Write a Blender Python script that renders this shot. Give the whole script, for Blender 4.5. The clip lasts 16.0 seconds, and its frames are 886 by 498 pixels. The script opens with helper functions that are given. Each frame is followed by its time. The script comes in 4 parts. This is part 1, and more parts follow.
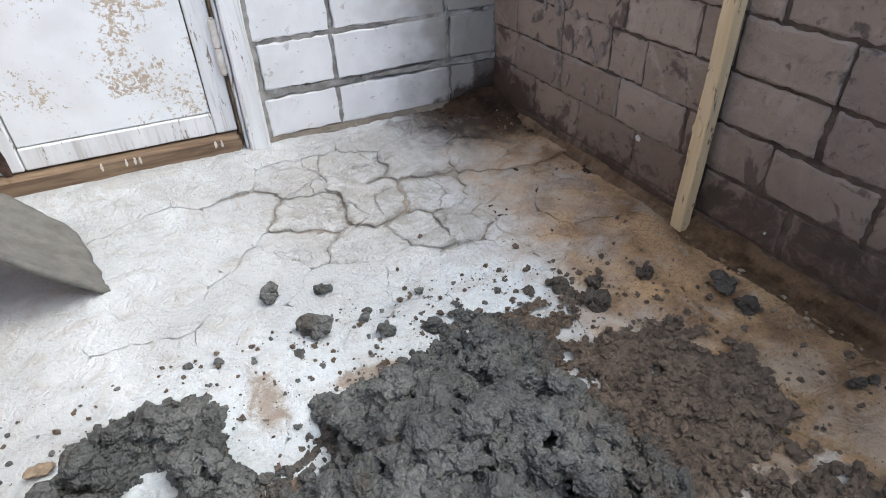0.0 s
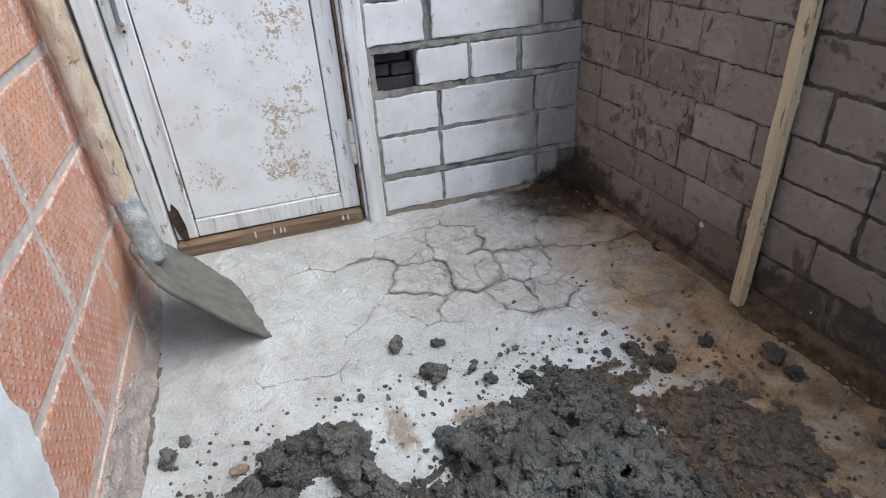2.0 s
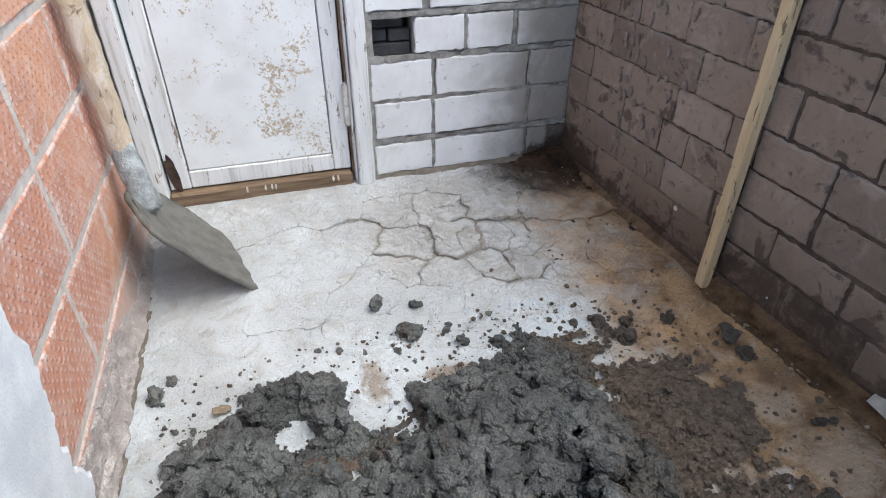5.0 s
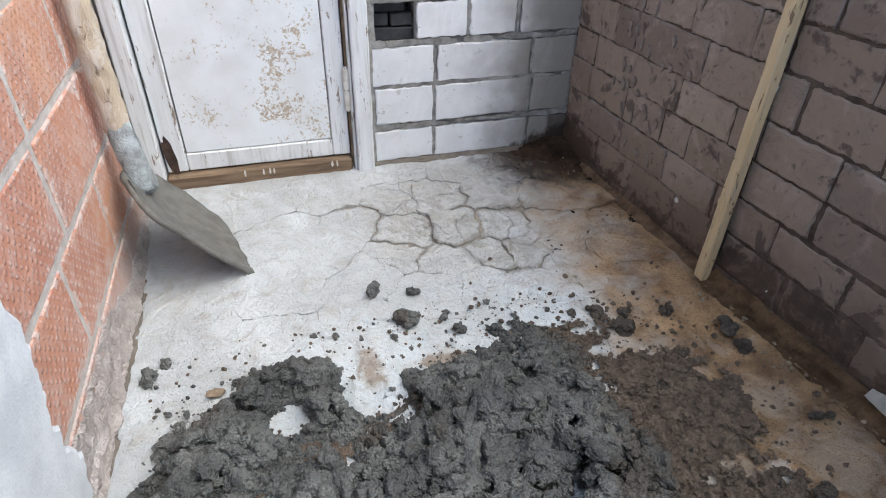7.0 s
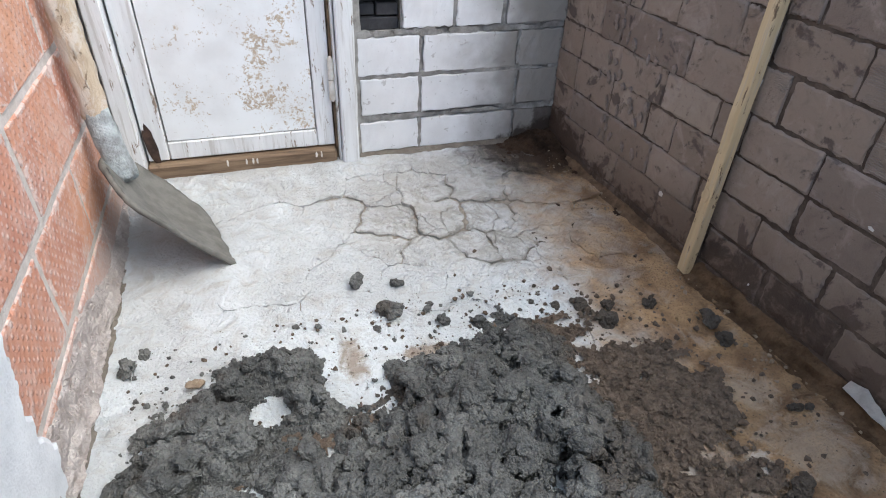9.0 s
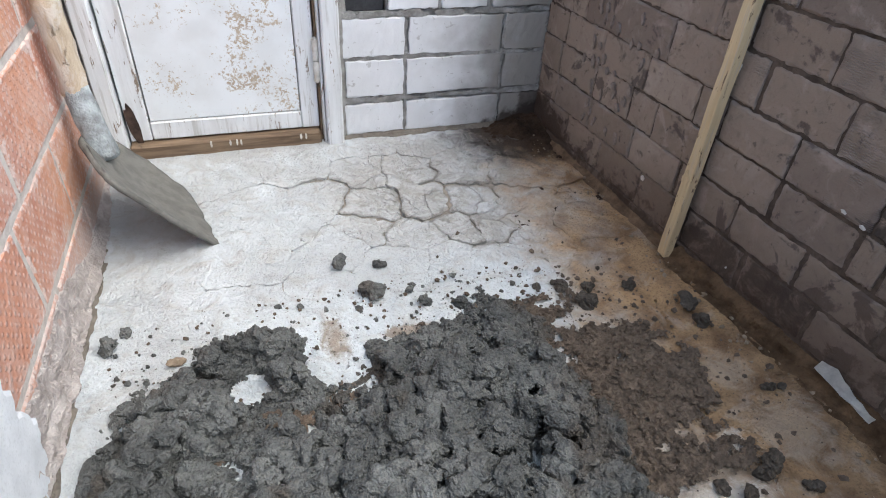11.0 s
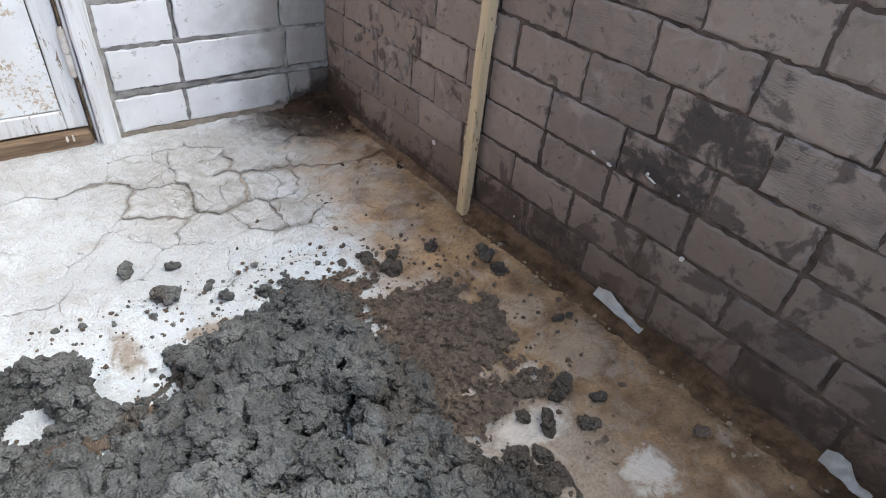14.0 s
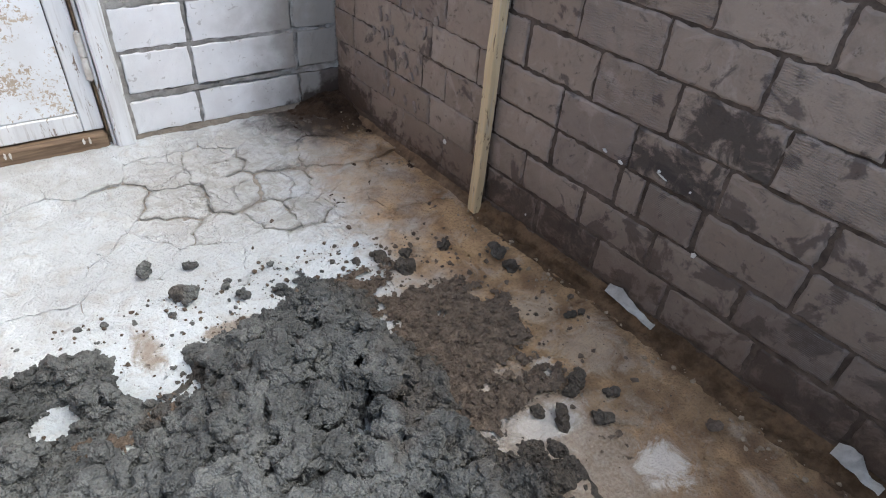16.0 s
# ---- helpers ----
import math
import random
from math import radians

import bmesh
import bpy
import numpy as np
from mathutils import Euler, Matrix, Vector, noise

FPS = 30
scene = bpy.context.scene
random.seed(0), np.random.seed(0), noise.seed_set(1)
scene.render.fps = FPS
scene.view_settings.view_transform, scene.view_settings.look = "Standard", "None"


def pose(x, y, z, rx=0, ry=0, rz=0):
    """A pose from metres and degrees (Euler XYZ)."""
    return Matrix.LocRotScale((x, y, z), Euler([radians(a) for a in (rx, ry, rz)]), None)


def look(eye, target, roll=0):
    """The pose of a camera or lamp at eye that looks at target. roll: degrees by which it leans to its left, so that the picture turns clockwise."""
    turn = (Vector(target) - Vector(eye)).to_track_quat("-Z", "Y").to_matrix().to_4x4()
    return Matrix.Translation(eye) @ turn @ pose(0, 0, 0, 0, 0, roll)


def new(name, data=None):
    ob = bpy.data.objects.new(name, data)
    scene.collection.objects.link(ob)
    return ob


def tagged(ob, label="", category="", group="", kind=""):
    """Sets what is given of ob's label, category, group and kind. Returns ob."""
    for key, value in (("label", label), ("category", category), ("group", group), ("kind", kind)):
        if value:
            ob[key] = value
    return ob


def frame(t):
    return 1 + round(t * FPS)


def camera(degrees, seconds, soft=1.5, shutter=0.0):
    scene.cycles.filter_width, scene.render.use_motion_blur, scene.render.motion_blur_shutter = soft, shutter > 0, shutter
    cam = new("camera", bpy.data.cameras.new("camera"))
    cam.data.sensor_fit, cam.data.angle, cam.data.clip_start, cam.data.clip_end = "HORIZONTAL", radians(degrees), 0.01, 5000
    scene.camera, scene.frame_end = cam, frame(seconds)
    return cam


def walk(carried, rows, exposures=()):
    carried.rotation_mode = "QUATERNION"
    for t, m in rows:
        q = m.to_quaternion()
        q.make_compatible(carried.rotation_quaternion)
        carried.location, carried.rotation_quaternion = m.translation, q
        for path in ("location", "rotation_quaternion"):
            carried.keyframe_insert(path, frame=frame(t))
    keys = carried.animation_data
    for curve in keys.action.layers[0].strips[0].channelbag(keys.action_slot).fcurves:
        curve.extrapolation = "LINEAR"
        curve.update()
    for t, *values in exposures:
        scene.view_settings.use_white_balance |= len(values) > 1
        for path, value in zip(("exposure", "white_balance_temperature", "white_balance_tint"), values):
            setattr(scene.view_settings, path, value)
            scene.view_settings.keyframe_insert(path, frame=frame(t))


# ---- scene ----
cam = camera(73.0, 16.0, soft=1.1)
PATH = [
    (0, (-1.144, -1.96, 0.922), (-0.527, -0.469, -0.259), -2.3),
    (0.5, (-1.124, -1.945, 0.969), (-0.464, -0.456, -0.191), -0.8),
    (1, (-1.201, -2.004, 1.027), (-0.464, -0.493, -0.057), -0.2),
    (1.5, (-1.298, -2.095, 1.167), (-0.682, -0.541, 0.069), -2.5),
    (2, (-1.33, -2.17, 1.172), (-0.867, -0.523, 0.136), -4.1),
    (2.5, (-1.322, -2.152, 1.133), (-0.858, -0.543, 0.04), -1.4),
    (3, (-1.327, -2.247, 1.256), (-0.879, -0.65, 0.138), -0.9),
    (3.5, (-1.307, -2.234, 1.224), (-0.852, -0.642, 0.102), -0.5),
    (4, (-1.31, -2.235, 1.228), (-0.844, -0.652, 0.098), -0.3),
    (4.5, (-1.315, -2.244, 1.227), (-0.848, -0.664, 0.093), -0.2),
    (7, (-1.319, -2.239, 1.202), (-0.85, -0.678, 0.043), 1.2),
    (7.5, (-1.304, -2.239, 1.201), (-0.821, -0.686, 0.037), 1.6),
    (8, (-1.299, -2.24, 1.191), (-0.799, -0.694, 0.025), 2.1),
    (8.5, (-1.311, -2.239, 1.189), (-0.804, -0.697, 0.02), 2.4),
    (11, (-1.296, -2.265, 1.18), (-0.759, -0.76, -0.023), 3.7),
    (11.5, (-1.226, -2.304, 1.18), (-0.514, -0.877, -0.027), 5.8),
    (12, (-1.177, -2.323, 1.158), (-0.322, -0.986, -0.059), 5.9),
    (12.5, (-1.155, -2.332, 1.169), (-0.23, -1.043, -0.048), 6.5),
    (13, (-1.15, -2.341, 1.172), (-0.197, -1.075, -0.049), 6.5),
    (13.5, (-1.145, -2.341, 1.179), (-0.181, -1.086, -0.043), 6.2),
    (14, (-1.167, -2.339, 1.186), (-0.203, -1.088, -0.041), 5.8),
    (14.5, (-1.212, -2.338, 1.201), (-0.264, -1.087, -0.038), 5.4),
    (15, (-1.208, -2.338, 1.198), (-0.264, -1.082, -0.039), 5.1),
    (15.5, (-1.21, -2.34, 1.2), (-0.268, -1.084, -0.039), 5.1),
    (16, (-1.195, -2.341, 1.198), (-0.249, -1.083, -0.035), 5.0),
]
walk(cam, [(t, look(eye, target, roll)) for t, eye, target, roll in PATH], [(0, 1.73, 6350, 3), (1, 1.62, 6350, 3), (1.5, 1.63, 6350, 3), (2, 1.31, 6350, 3), (2.5, 1.51, 6350, 3), (3, 1.45, 6350, 3), (4.5, 1.55, 6350, 3), (7, 1.53, 6350, 3), (8.5, 1.63, 6350, 3), (11, 1.63, 6350, 3), (11.5, 1.89, 6350, 3), (12, 1.91, 6350, 3), (14, 1.81, 6350, 3), (16, 1.71, 6350, 3)])

# ---- world and light ----
world = bpy.data.worlds.new("sky")
scene.world = world
world.use_nodes = True
wn = world.node_tree.nodes
sky = wn.new("ShaderNodeTexSky")
sky.sky_type, sky.sun_disc = "NISHITA", False
sky.sun_elevation, sky.sun_rotation = radians(60), radians(126)
sky.dust_density, sky.ozone_density = 3.0, 0.5
wn["Background"].inputs["Strength"].default_value = 0.15
world.node_tree.links.new(sky.outputs[0], wn["Background"].inputs["Color"])
sun = new("sun", bpy.data.lights.new("sun", "SUN"))
sun.data.energy, sun.data.angle, sun.data.color = 0.25, radians(60), (1, 0.97, 0.93)
sun.matrix_world = look((0.75, -0.545, 1.6), (0, 0, 0))


# ---- materials ----
class Nodes:
    """A small wrapper for building one node material."""

    def __init__(self, name):
        self.mat = bpy.data.materials.new(name)
        self.mat.use_nodes = True
        self.tree = self.mat.node_tree
        self.bsdf = self.tree.nodes["Principled BSDF"]
        self.pos = self.add("ShaderNodeNewGeometry").outputs["Position"]

    def add(self, kind, **sets):
        n = self.tree.nodes.new(kind)
        for k, v in sets.items():
            n.inputs[k.replace("_", " ")].default_value = v
        return n

    def link(self, a, b):
        self.tree.links.new(a, b)

    def noise(self, scale, detail=4.0, rough=0.55, distort=0.0, vec=None):
        n = self.add("ShaderNodeTexNoise", Scale=scale, Detail=detail, Roughness=rough, Distortion=distort)
        self.link(vec or self.pos, n.inputs["Vector"])
        return n.outputs["Fac"]

    def stretch(self, sx, sy, sz):
        n = self.tree.nodes.new("ShaderNodeMapping")
        n.inputs["Scale"].default_value = (sx, sy, sz)
        self.link(self.pos, n.inputs["Vector"])
        return n.outputs[0]

    def cells(self, scale, feature="F1"):
        n = self.add("ShaderNodeTexVoronoi", Scale=scale)
        n.feature = feature
        self.link(self.pos, n.inputs["Vector"])
        return n.outputs["Distance"]

    def axis(self, k):
        n = self.add("ShaderNodeSeparateXYZ")
        self.link(self.pos, n.inputs[0])
        return n.outputs[k]

    def math(self, op, a, b=0.0, clamp=False):
        n = self.tree.nodes.new("ShaderNodeMath")
        n.operation, n.use_clamp = op, clamp
        for i, v in enumerate((a, b)):
            if isinstance(v, (int, float)):
                n.inputs[i].default_value = v
            else:
                self.link(v, n.inputs[i])
        return n.outputs[0]

    def step(self, v, lo, hi):
        n = self.tree.nodes.new("ShaderNodeMapRange")
        n.interpolation_type = "SMOOTHSTEP"
        n.inputs["From Min"].default_value, n.inputs["From Max"].default_value = lo, hi
        self.link(v, n.inputs["Value"])
        return n.outputs["Result"]

    def mix(self, fac, a, b):
        n = self.tree.nodes.new("ShaderNodeMix")
        n.data_type = "RGBA"
        for key, v in (("Factor", fac), ("A", a), ("B", b)):
            s = [i for i in n.inputs if i.name == key and i.type == ("VALUE" if key == "Factor" else "RGBA")][0]
            if isinstance(v, (int, float)):
                s.default_value = v
            elif isinstance(v, tuple):
                s.default_value = (*v, 1)
            else:
                self.link(v, s)
        return [o for o in n.outputs if o.type == "RGBA"][0]

    def random(self):
        return self.add("ShaderNodeObjectInfo").outputs["Random"]

    def bump(self, height, strength=0.5, distance=0.01, below=None):
        n = self.add("ShaderNodeBump", Strength=strength, Distance=distance)
        self.link(height, n.inputs["Height"])
        if below is not None:
            self.link(below, n.inputs["Normal"])
        return n.outputs[0]

    def done(self, color, rough=0.9, normal=None, metal=0.0, spec=0.3):
        for key, v in (("Base Color", color), ("Roughness", rough)):
            if isinstance(v, tuple):
                self.bsdf.inputs[key].default_value = (*v, 1)
            elif isinstance(v, (int, float)):
                self.bsdf.inputs[key].default_value = v
            else:
                self.link(v, self.bsdf.inputs[key])
        self.bsdf.inputs["Metallic"].default_value = metal
        self.bsdf.inputs["Specular IOR Level"].default_value = spec
        if normal is not None:
            self.link(normal, self.bsdf.inputs["Normal"])
        return self.mat


def plain_grain(name, a, b, scale=12, rough=0.9, fine=150, bump=0.3, depth=0.003, spec=0.3, metal=0.0):
    n = Nodes(name)
    big, small = n.noise(scale, 6, 0.6), n.noise(fine, 3)
    col = n.mix(n.step(big, 0.3, 0.7), a, b)
    col = n.mix(n.math("MULTIPLY", n.step(small, 0.5, 0.75), 0.35), col, tuple(c * 0.6 for c in a))
    return n.done(col, rough, n.bump(n.math("ADD", big, small), bump, depth), metal, spec)


def floor_paint():
    """Dusty whitewashed concrete crust, flaking in layers, brown with mud towards the brick wall."""
    n = Nodes("whitewashed_concrete")
    x, y = n.axis(0), n.axis(1)
    big, mid, fine = n.noise(3.2, 6, 0.6, 0.4), n.noise(14, 8, 0.65, 0.6), n.noise(120, 4, 0.6)
    col = n.mix(n.step(big, 0.35, 0.65), (0.595, 0.638, 0.668), (0.49, 0.52, 0.538))
    col = n.mix(n.math("MULTIPLY", n.step(mid, 0.47, 0.7), 0.6), col, (0.43, 0.42, 0.4))
    col = n.mix(n.math("MULTIPLY", n.step(fine, 0.55, 0.75), 0.3), col, (0.45, 0.44, 0.42))
    # broken, dirtier ground where the crust has cracked
    dx, dy = n.math("MULTIPLY", n.math("ADD", x, 0.62), 2.1), n.math("MULTIPLY", n.math("ADD", y, 0.45), 2.6)
    away = n.math("ADD", n.math("MULTIPLY", dx, dx), n.math("MULTIPLY", dy, dy))
    worn = n.math("SUBTRACT", 1.0, n.step(n.math("ADD", away, n.math("MULTIPLY", n.math("SUBTRACT", big, 0.5), 1.6)), 0.2, 1.5))
    dirty = n.math("MULTIPLY", worn, n.step(n.noise(9, 8, 0.72, 1.2), 0.44, 0.6))
    col = n.mix(n.math("MULTIPLY", worn, 0.35), col, (0.46, 0.45, 0.425))
    col = n.mix(n.math("MULTIPLY", dirty, 0.65), col, (0.31, 0.295, 0.265))
    streak = n.step(n.noise(26, 6, 0.7, 1.0, n.stretch(0.35, 1, 1)), 0.58, 0.66)
    col = n.mix(n.math("MULTIPLY", streak, 0.3), col, (0.36, 0.345, 0.32))
    shade = n.math("MULTIPLY", worn, n.math("MULTIPLY", n.random(), 0.3))
    col = n.mix(shade, col, (0.36, 0.345, 0.32))
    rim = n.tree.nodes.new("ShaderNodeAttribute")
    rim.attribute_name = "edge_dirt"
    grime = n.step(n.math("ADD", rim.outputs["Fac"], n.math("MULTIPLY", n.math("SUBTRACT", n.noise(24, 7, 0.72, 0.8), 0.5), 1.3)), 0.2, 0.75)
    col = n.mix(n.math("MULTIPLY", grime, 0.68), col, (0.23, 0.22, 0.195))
    # greyer in patches towards the door wall
    back = n.math("MULTIPLY", n.step(y, -0.5, -0.05), n.step(n.noise(8, 7, 0.7, 0.8), 0.38, 0.62))
    col = n.mix(n.math("MULTIPLY", back, 0.5), col, (0.36, 0.355, 0.345))
    # hairline cracks
    warp = n.add("ShaderNodeVectorMath")
    warp.operation = "ADD"
    wob = n.add("ShaderNodeTexNoise", Scale=7.0, Detail=5.0)
    n.link(n.pos, wob.inputs["Vector"])
    amp = n.add("ShaderNodeVectorMath")
    amp.operation = "MULTIPLY"
    amp.inputs[1].default_value = (0.16, 0.16, 0.16)
    n.link(wob.outputs["Color"], amp.inputs[0])
    n.link(n.pos, warp.inputs[0])
    n.link(amp.outputs[0], warp.inputs[1])
    vor = n.add("ShaderNodeTexVoronoi", Scale=5.5)
    vor.feature = "DISTANCE_TO_EDGE"
    n.link(warp.outputs[0], vor.inputs["Vector"])
    hair = n.math("SUBTRACT", 1.0, n.step(vor.outputs["Distance"], 0.004, 0.022))
    hair = n.math("MULTIPLY", hair, n.step(n.noise(5, 3), 0.46, 0.58))
    col = n.mix(n.math("MULTIPLY", hair, n.math("ADD", n.math("MULTIPLY", worn, 0.3), 0.03)), col, (0.27, 0.245, 0.215))
    # mud dragged along the wall
    run = n.math("ADD", x, n.math("MULTIPLY", n.math("SUBTRACT", mid, 0.5), 0.4))
    run = n.math("ADD", run, n.math("MULTIPLY", n.math("SUBTRACT", big, 0.5), 0.6))
    run = n.math("ADD", run, n.math("MULTIPLY", n.step(n.math("MULTIPLY", y, -1.0), 0.55, 1.5), 0.16))
    col = n.mix(n.math("MULTIPLY", n.step(run, -0.6, -0.25), 0.75), col, (0.5, 0.435, 0.36))
    mud = n.mix(n.step(n.noise(9, 5), 0.35, 0.65), (0.195, 0.112, 0.056), (0.42, 0.27, 0.142))
    mud = n.mix(n.math("MULTIPLY", n.step(fine, 0.5, 0.7), 0.6), mud, (0.1, 0.067, 0.043))
    damp = n.math("MULTIPLY", n.math("SUBTRACT", 1.0, n.step(y, -1.75, -1.15)), n.step(n.noise(4.5, 6, 0.65, 0.8), 0.36, 0.52))
    mud = n.mix(n.math("MULTIPLY", damp, 0.45), mud, (0.082, 0.054, 0.034))
    col = n.mix(n.math("MULTIPLY", n.step(run, -0.52, -0.1), n.math("SUBTRACT", 0.95, n.math("MULTIPLY", n.step(n.noise(6.5, 6, 0.65, 0.6), 0.53, 0.66), 0.28))), col, mud)
    # thin grey film washed out of the heap
    def blob(x0, y0, rx, ry):
        u, v = n.math("DIVIDE", n.math("SUBTRACT", x, x0), rx), n.math("DIVIDE", n.math("SUBTRACT", y, y0), ry)
        d = n.math("ADD", n.math("MULTIPLY", u, u), n.math("MULTIPLY", v, v))
        d = n.math("ADD", d, n.math("MULTIPLY", n.math("SUBTRACT", n.noise(13, 8, 0.75, 1.0), 0.5), 6.0))
        return n.math("SUBTRACT", 1.0, n.step(d, 0.1, 1.5))
    film = n.mix(n.step(fine, 0.35, 0.65), (0.22, 0.175, 0.135), (0.32, 0.262, 0.205))
    col = n.mix(n.math("MULTIPLY", blob(-0.62, -1.95, 0.42, 0.3), 0.85), col, film)
    bare = n.math("MAXIMUM", n.math("MAXIMUM", blob(-0.42, -1.80, 0.10, 0.05), blob(-0.28, -2.03, 0.06, 0.06)), n.math("MAXIMUM", blob(-0.32, -1.67, 0.04, 0.035), blob(-0.455, -1.375, 0.03, 0.025)))
    col = n.mix(n.math("MULTIPLY", bare, 0.8), col, (0.58, 0.545, 0.5))
    col = n.mix(n.math("MULTIPLY", n.math("MAXIMUM", blob(-0.17, -1.68, 0.10, 0.10), blob(-0.2, -1.47, 0.08, 0.07)), 0.55), col, (0.4, 0.335, 0.265))
    col = n.mix(n.math("MULTIPLY", n.math("MAXIMUM", blob(-1.175, -1.11, 0.035, 0.075), blob(-0.97, -1.125, 0.08, 0.025)), 0.8), col, (0.27, 0.21, 0.155))
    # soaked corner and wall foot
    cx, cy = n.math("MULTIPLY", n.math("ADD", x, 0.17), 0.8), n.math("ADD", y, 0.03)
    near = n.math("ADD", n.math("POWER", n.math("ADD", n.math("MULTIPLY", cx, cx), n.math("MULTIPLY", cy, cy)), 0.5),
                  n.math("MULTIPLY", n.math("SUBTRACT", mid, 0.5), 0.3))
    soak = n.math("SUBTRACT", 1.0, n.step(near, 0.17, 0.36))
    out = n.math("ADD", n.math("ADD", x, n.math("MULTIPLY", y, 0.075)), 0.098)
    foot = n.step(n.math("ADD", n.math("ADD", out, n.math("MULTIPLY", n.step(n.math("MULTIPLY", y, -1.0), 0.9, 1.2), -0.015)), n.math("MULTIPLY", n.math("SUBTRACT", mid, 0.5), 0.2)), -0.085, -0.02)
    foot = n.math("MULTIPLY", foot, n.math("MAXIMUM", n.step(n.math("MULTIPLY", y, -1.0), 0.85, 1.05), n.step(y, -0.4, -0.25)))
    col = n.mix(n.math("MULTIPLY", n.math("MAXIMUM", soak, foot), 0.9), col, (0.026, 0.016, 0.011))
    flakes = n.math("FLOOR", n.math("MULTIPLY", n.noise(6, 8, 0.7, 0.9), 8.0))
    layer = n.math("FRACT", n.math("MULTIPLY", flakes, 0.381))
    dirtier = n.math("MULTIPLY", n.step(layer, 0.55, 0.6), n.math("ADD", n.math("MULTIPLY", worn, 0.25), 0.10))
    col = n.mix(dirtier, col, (0.36, 0.345, 0.32))
    h = n.math("ADD", n.math("MULTIPLY", mid, 1.3), n.math("MULTIPLY", fine, 0.35))
    h = n.math("ADD", h, n.math("MULTIPLY", flakes, 0.5))
    h = n.math("SUBTRACT", h, n.math("MULTIPLY", n.math("MULTIPLY", hair, worn), 0.5))
    return n.done(col, 0.92, n.bump(h, 0.95, 0.022), 0, 0.12)


def block_gray(name="grey_cement_brick", combed=False, soaked=False):
    """Grey cement brick with worn pale arrises, rubbed patches, damp blots and a damp foot; combed or soaked through as told."""
    n = Nodes(name)
    r = n.random()
    own = n.add("ShaderNodeSeparateXYZ")
    n.link(n.add("ShaderNodeTexCoord").outputs["Generated"], own.inputs[0])
    gx, gz = own.outputs[0], own.outputs[2]
    r2 = n.math("FRACT", n.math("MULTIPLY", r, 7.31))
    r3 = n.math("FRACT", n.math("MULTIPLY", r, 23.7))
    big, mid, fine = n.noise(5, 5, 0.6), n.noise(22, 6, 0.65, 0.5), n.noise(220, 3)
    col = n.mix(r, (0.222, 0.173, 0.138), (0.3, 0.242, 0.198))
    col = n.mix(n.math("MULTIPLY", n.step(r2, 0.6, 0.95), 0.5), col, (0.135, 0.105, 0.092))
    col = n.mix(n.math("MULTIPLY", n.step(mid, 0.48, 0.75), 0.4), col, (0.11, 0.086, 0.076))
    # pale worn arrises and rubbed faces
    ex = n.math("MULTIPLY", n.math("MINIMUM", gx, n.math("SUBTRACT", 1.0, gx)), 2.1)
    rim = n.math("MINIMUM", ex, n.math("MINIMUM", gz, n.math("SUBTRACT", 1.0, gz)))
    rim = n.math("ADD", rim, n.math("MULTIPLY", n.math("SUBTRACT", n.noise(38, 6, 0.7), 0.5), 0.34))
    worn = n.math("MULTIPLY", n.math("SUBTRACT", 1.0, n.step(rim, 0.03, 0.13)), n.step(n.noise(13, 3), 0.42, 0.6))
    col = n.mix(n.math("MULTIPLY", worn, 0.5), col, (0.235, 0.208, 0.195))
    rub = n.step(n.noise(9, 5, 0.65, 0.8), 0.52, 0.7)
    col = n.mix(n.math("MULTIPLY", rub, 0.55), col, (0.36, 0.3, 0.262))
    dust = n.step(n.noise(60, 6, 0.75), 0.6, 0.72)
    col = n.mix(n.math("MULTIPLY", dust, 0.35), col, (0.32, 0.285, 0.265))
    # damp blots with soft edges; bricks darker low down and towards the rear
    wet = n.math("ADD", n.noise(10, 5, 0.6, 0.4), n.math("MULTIPLY", n.step(r2, 0.75, 0.99), 0.08))
    low = n.math("SUBTRACT", 1.0, n.step(n.math("ADD", n.axis(2), n.math("MULTIPLY", n.axis(1), 0.35)), -0.45, 0.1))
    wet = n.math("ADD", wet, n.math("ADD", n.math("MULTIPLY", low, 0.11), n.math("MULTIPLY", n.math("SUBTRACT", r3, 0.5), 0.14)))
    col = n.mix(n.math("MULTIPLY", low, 0.5), col, (0.1, 0.078, 0.067))
    col = n.mix(n.math("MULTIPLY", n.step(wet, 0.61, 0.68), 0.7), col, (0.055, 0.044, 0.040))
    blot = n.math("MAXIMUM", n.step(n.noise(24, 5, 0.65, 0.6), 0.6, 0.68), n.step(n.noise(85, 3, 0.6), 0.7, 0.74))
    col = n.mix(n.math("MULTIPLY", blot, 0.55), col, (0.042, 0.035, 0.032))
    h = n.math("ADD", n.math("ADD", n.math("MULTIPLY", mid, 0.8), n.math("MULTIPLY", fine, 0.3)), n.math("MULTIPLY", n.step(n.noise(48, 5, 0.7), 0.6, 0.7), -0.25))
    if combed:
        comb = n.math("SINE", n.math("ADD", n.math("MULTIPLY", gz, 150.0), n.math("MULTIPLY", n.noise(14, 3), 4.0)))
        where = n.math("MULTIPLY", n.step(n.math("ADD", n.noise(11, 5), n.math("MULTIPLY", n.math("SUBTRACT", r3, 0.5), 0.1)), 0.42, 0.56), n.step(n.noise(34, 5, 0.7), 0.36, 0.55))
        ridge = n.math("MULTIPLY", where, n.step(comb, -0.2, 0.8))
        col = n.mix(n.math("MULTIPLY", ridge, 0.32), col, (0.275, 0.25, 0.235))
        h = n.math("ADD", h, n.math("MULTIPLY", ridge, 0.35))
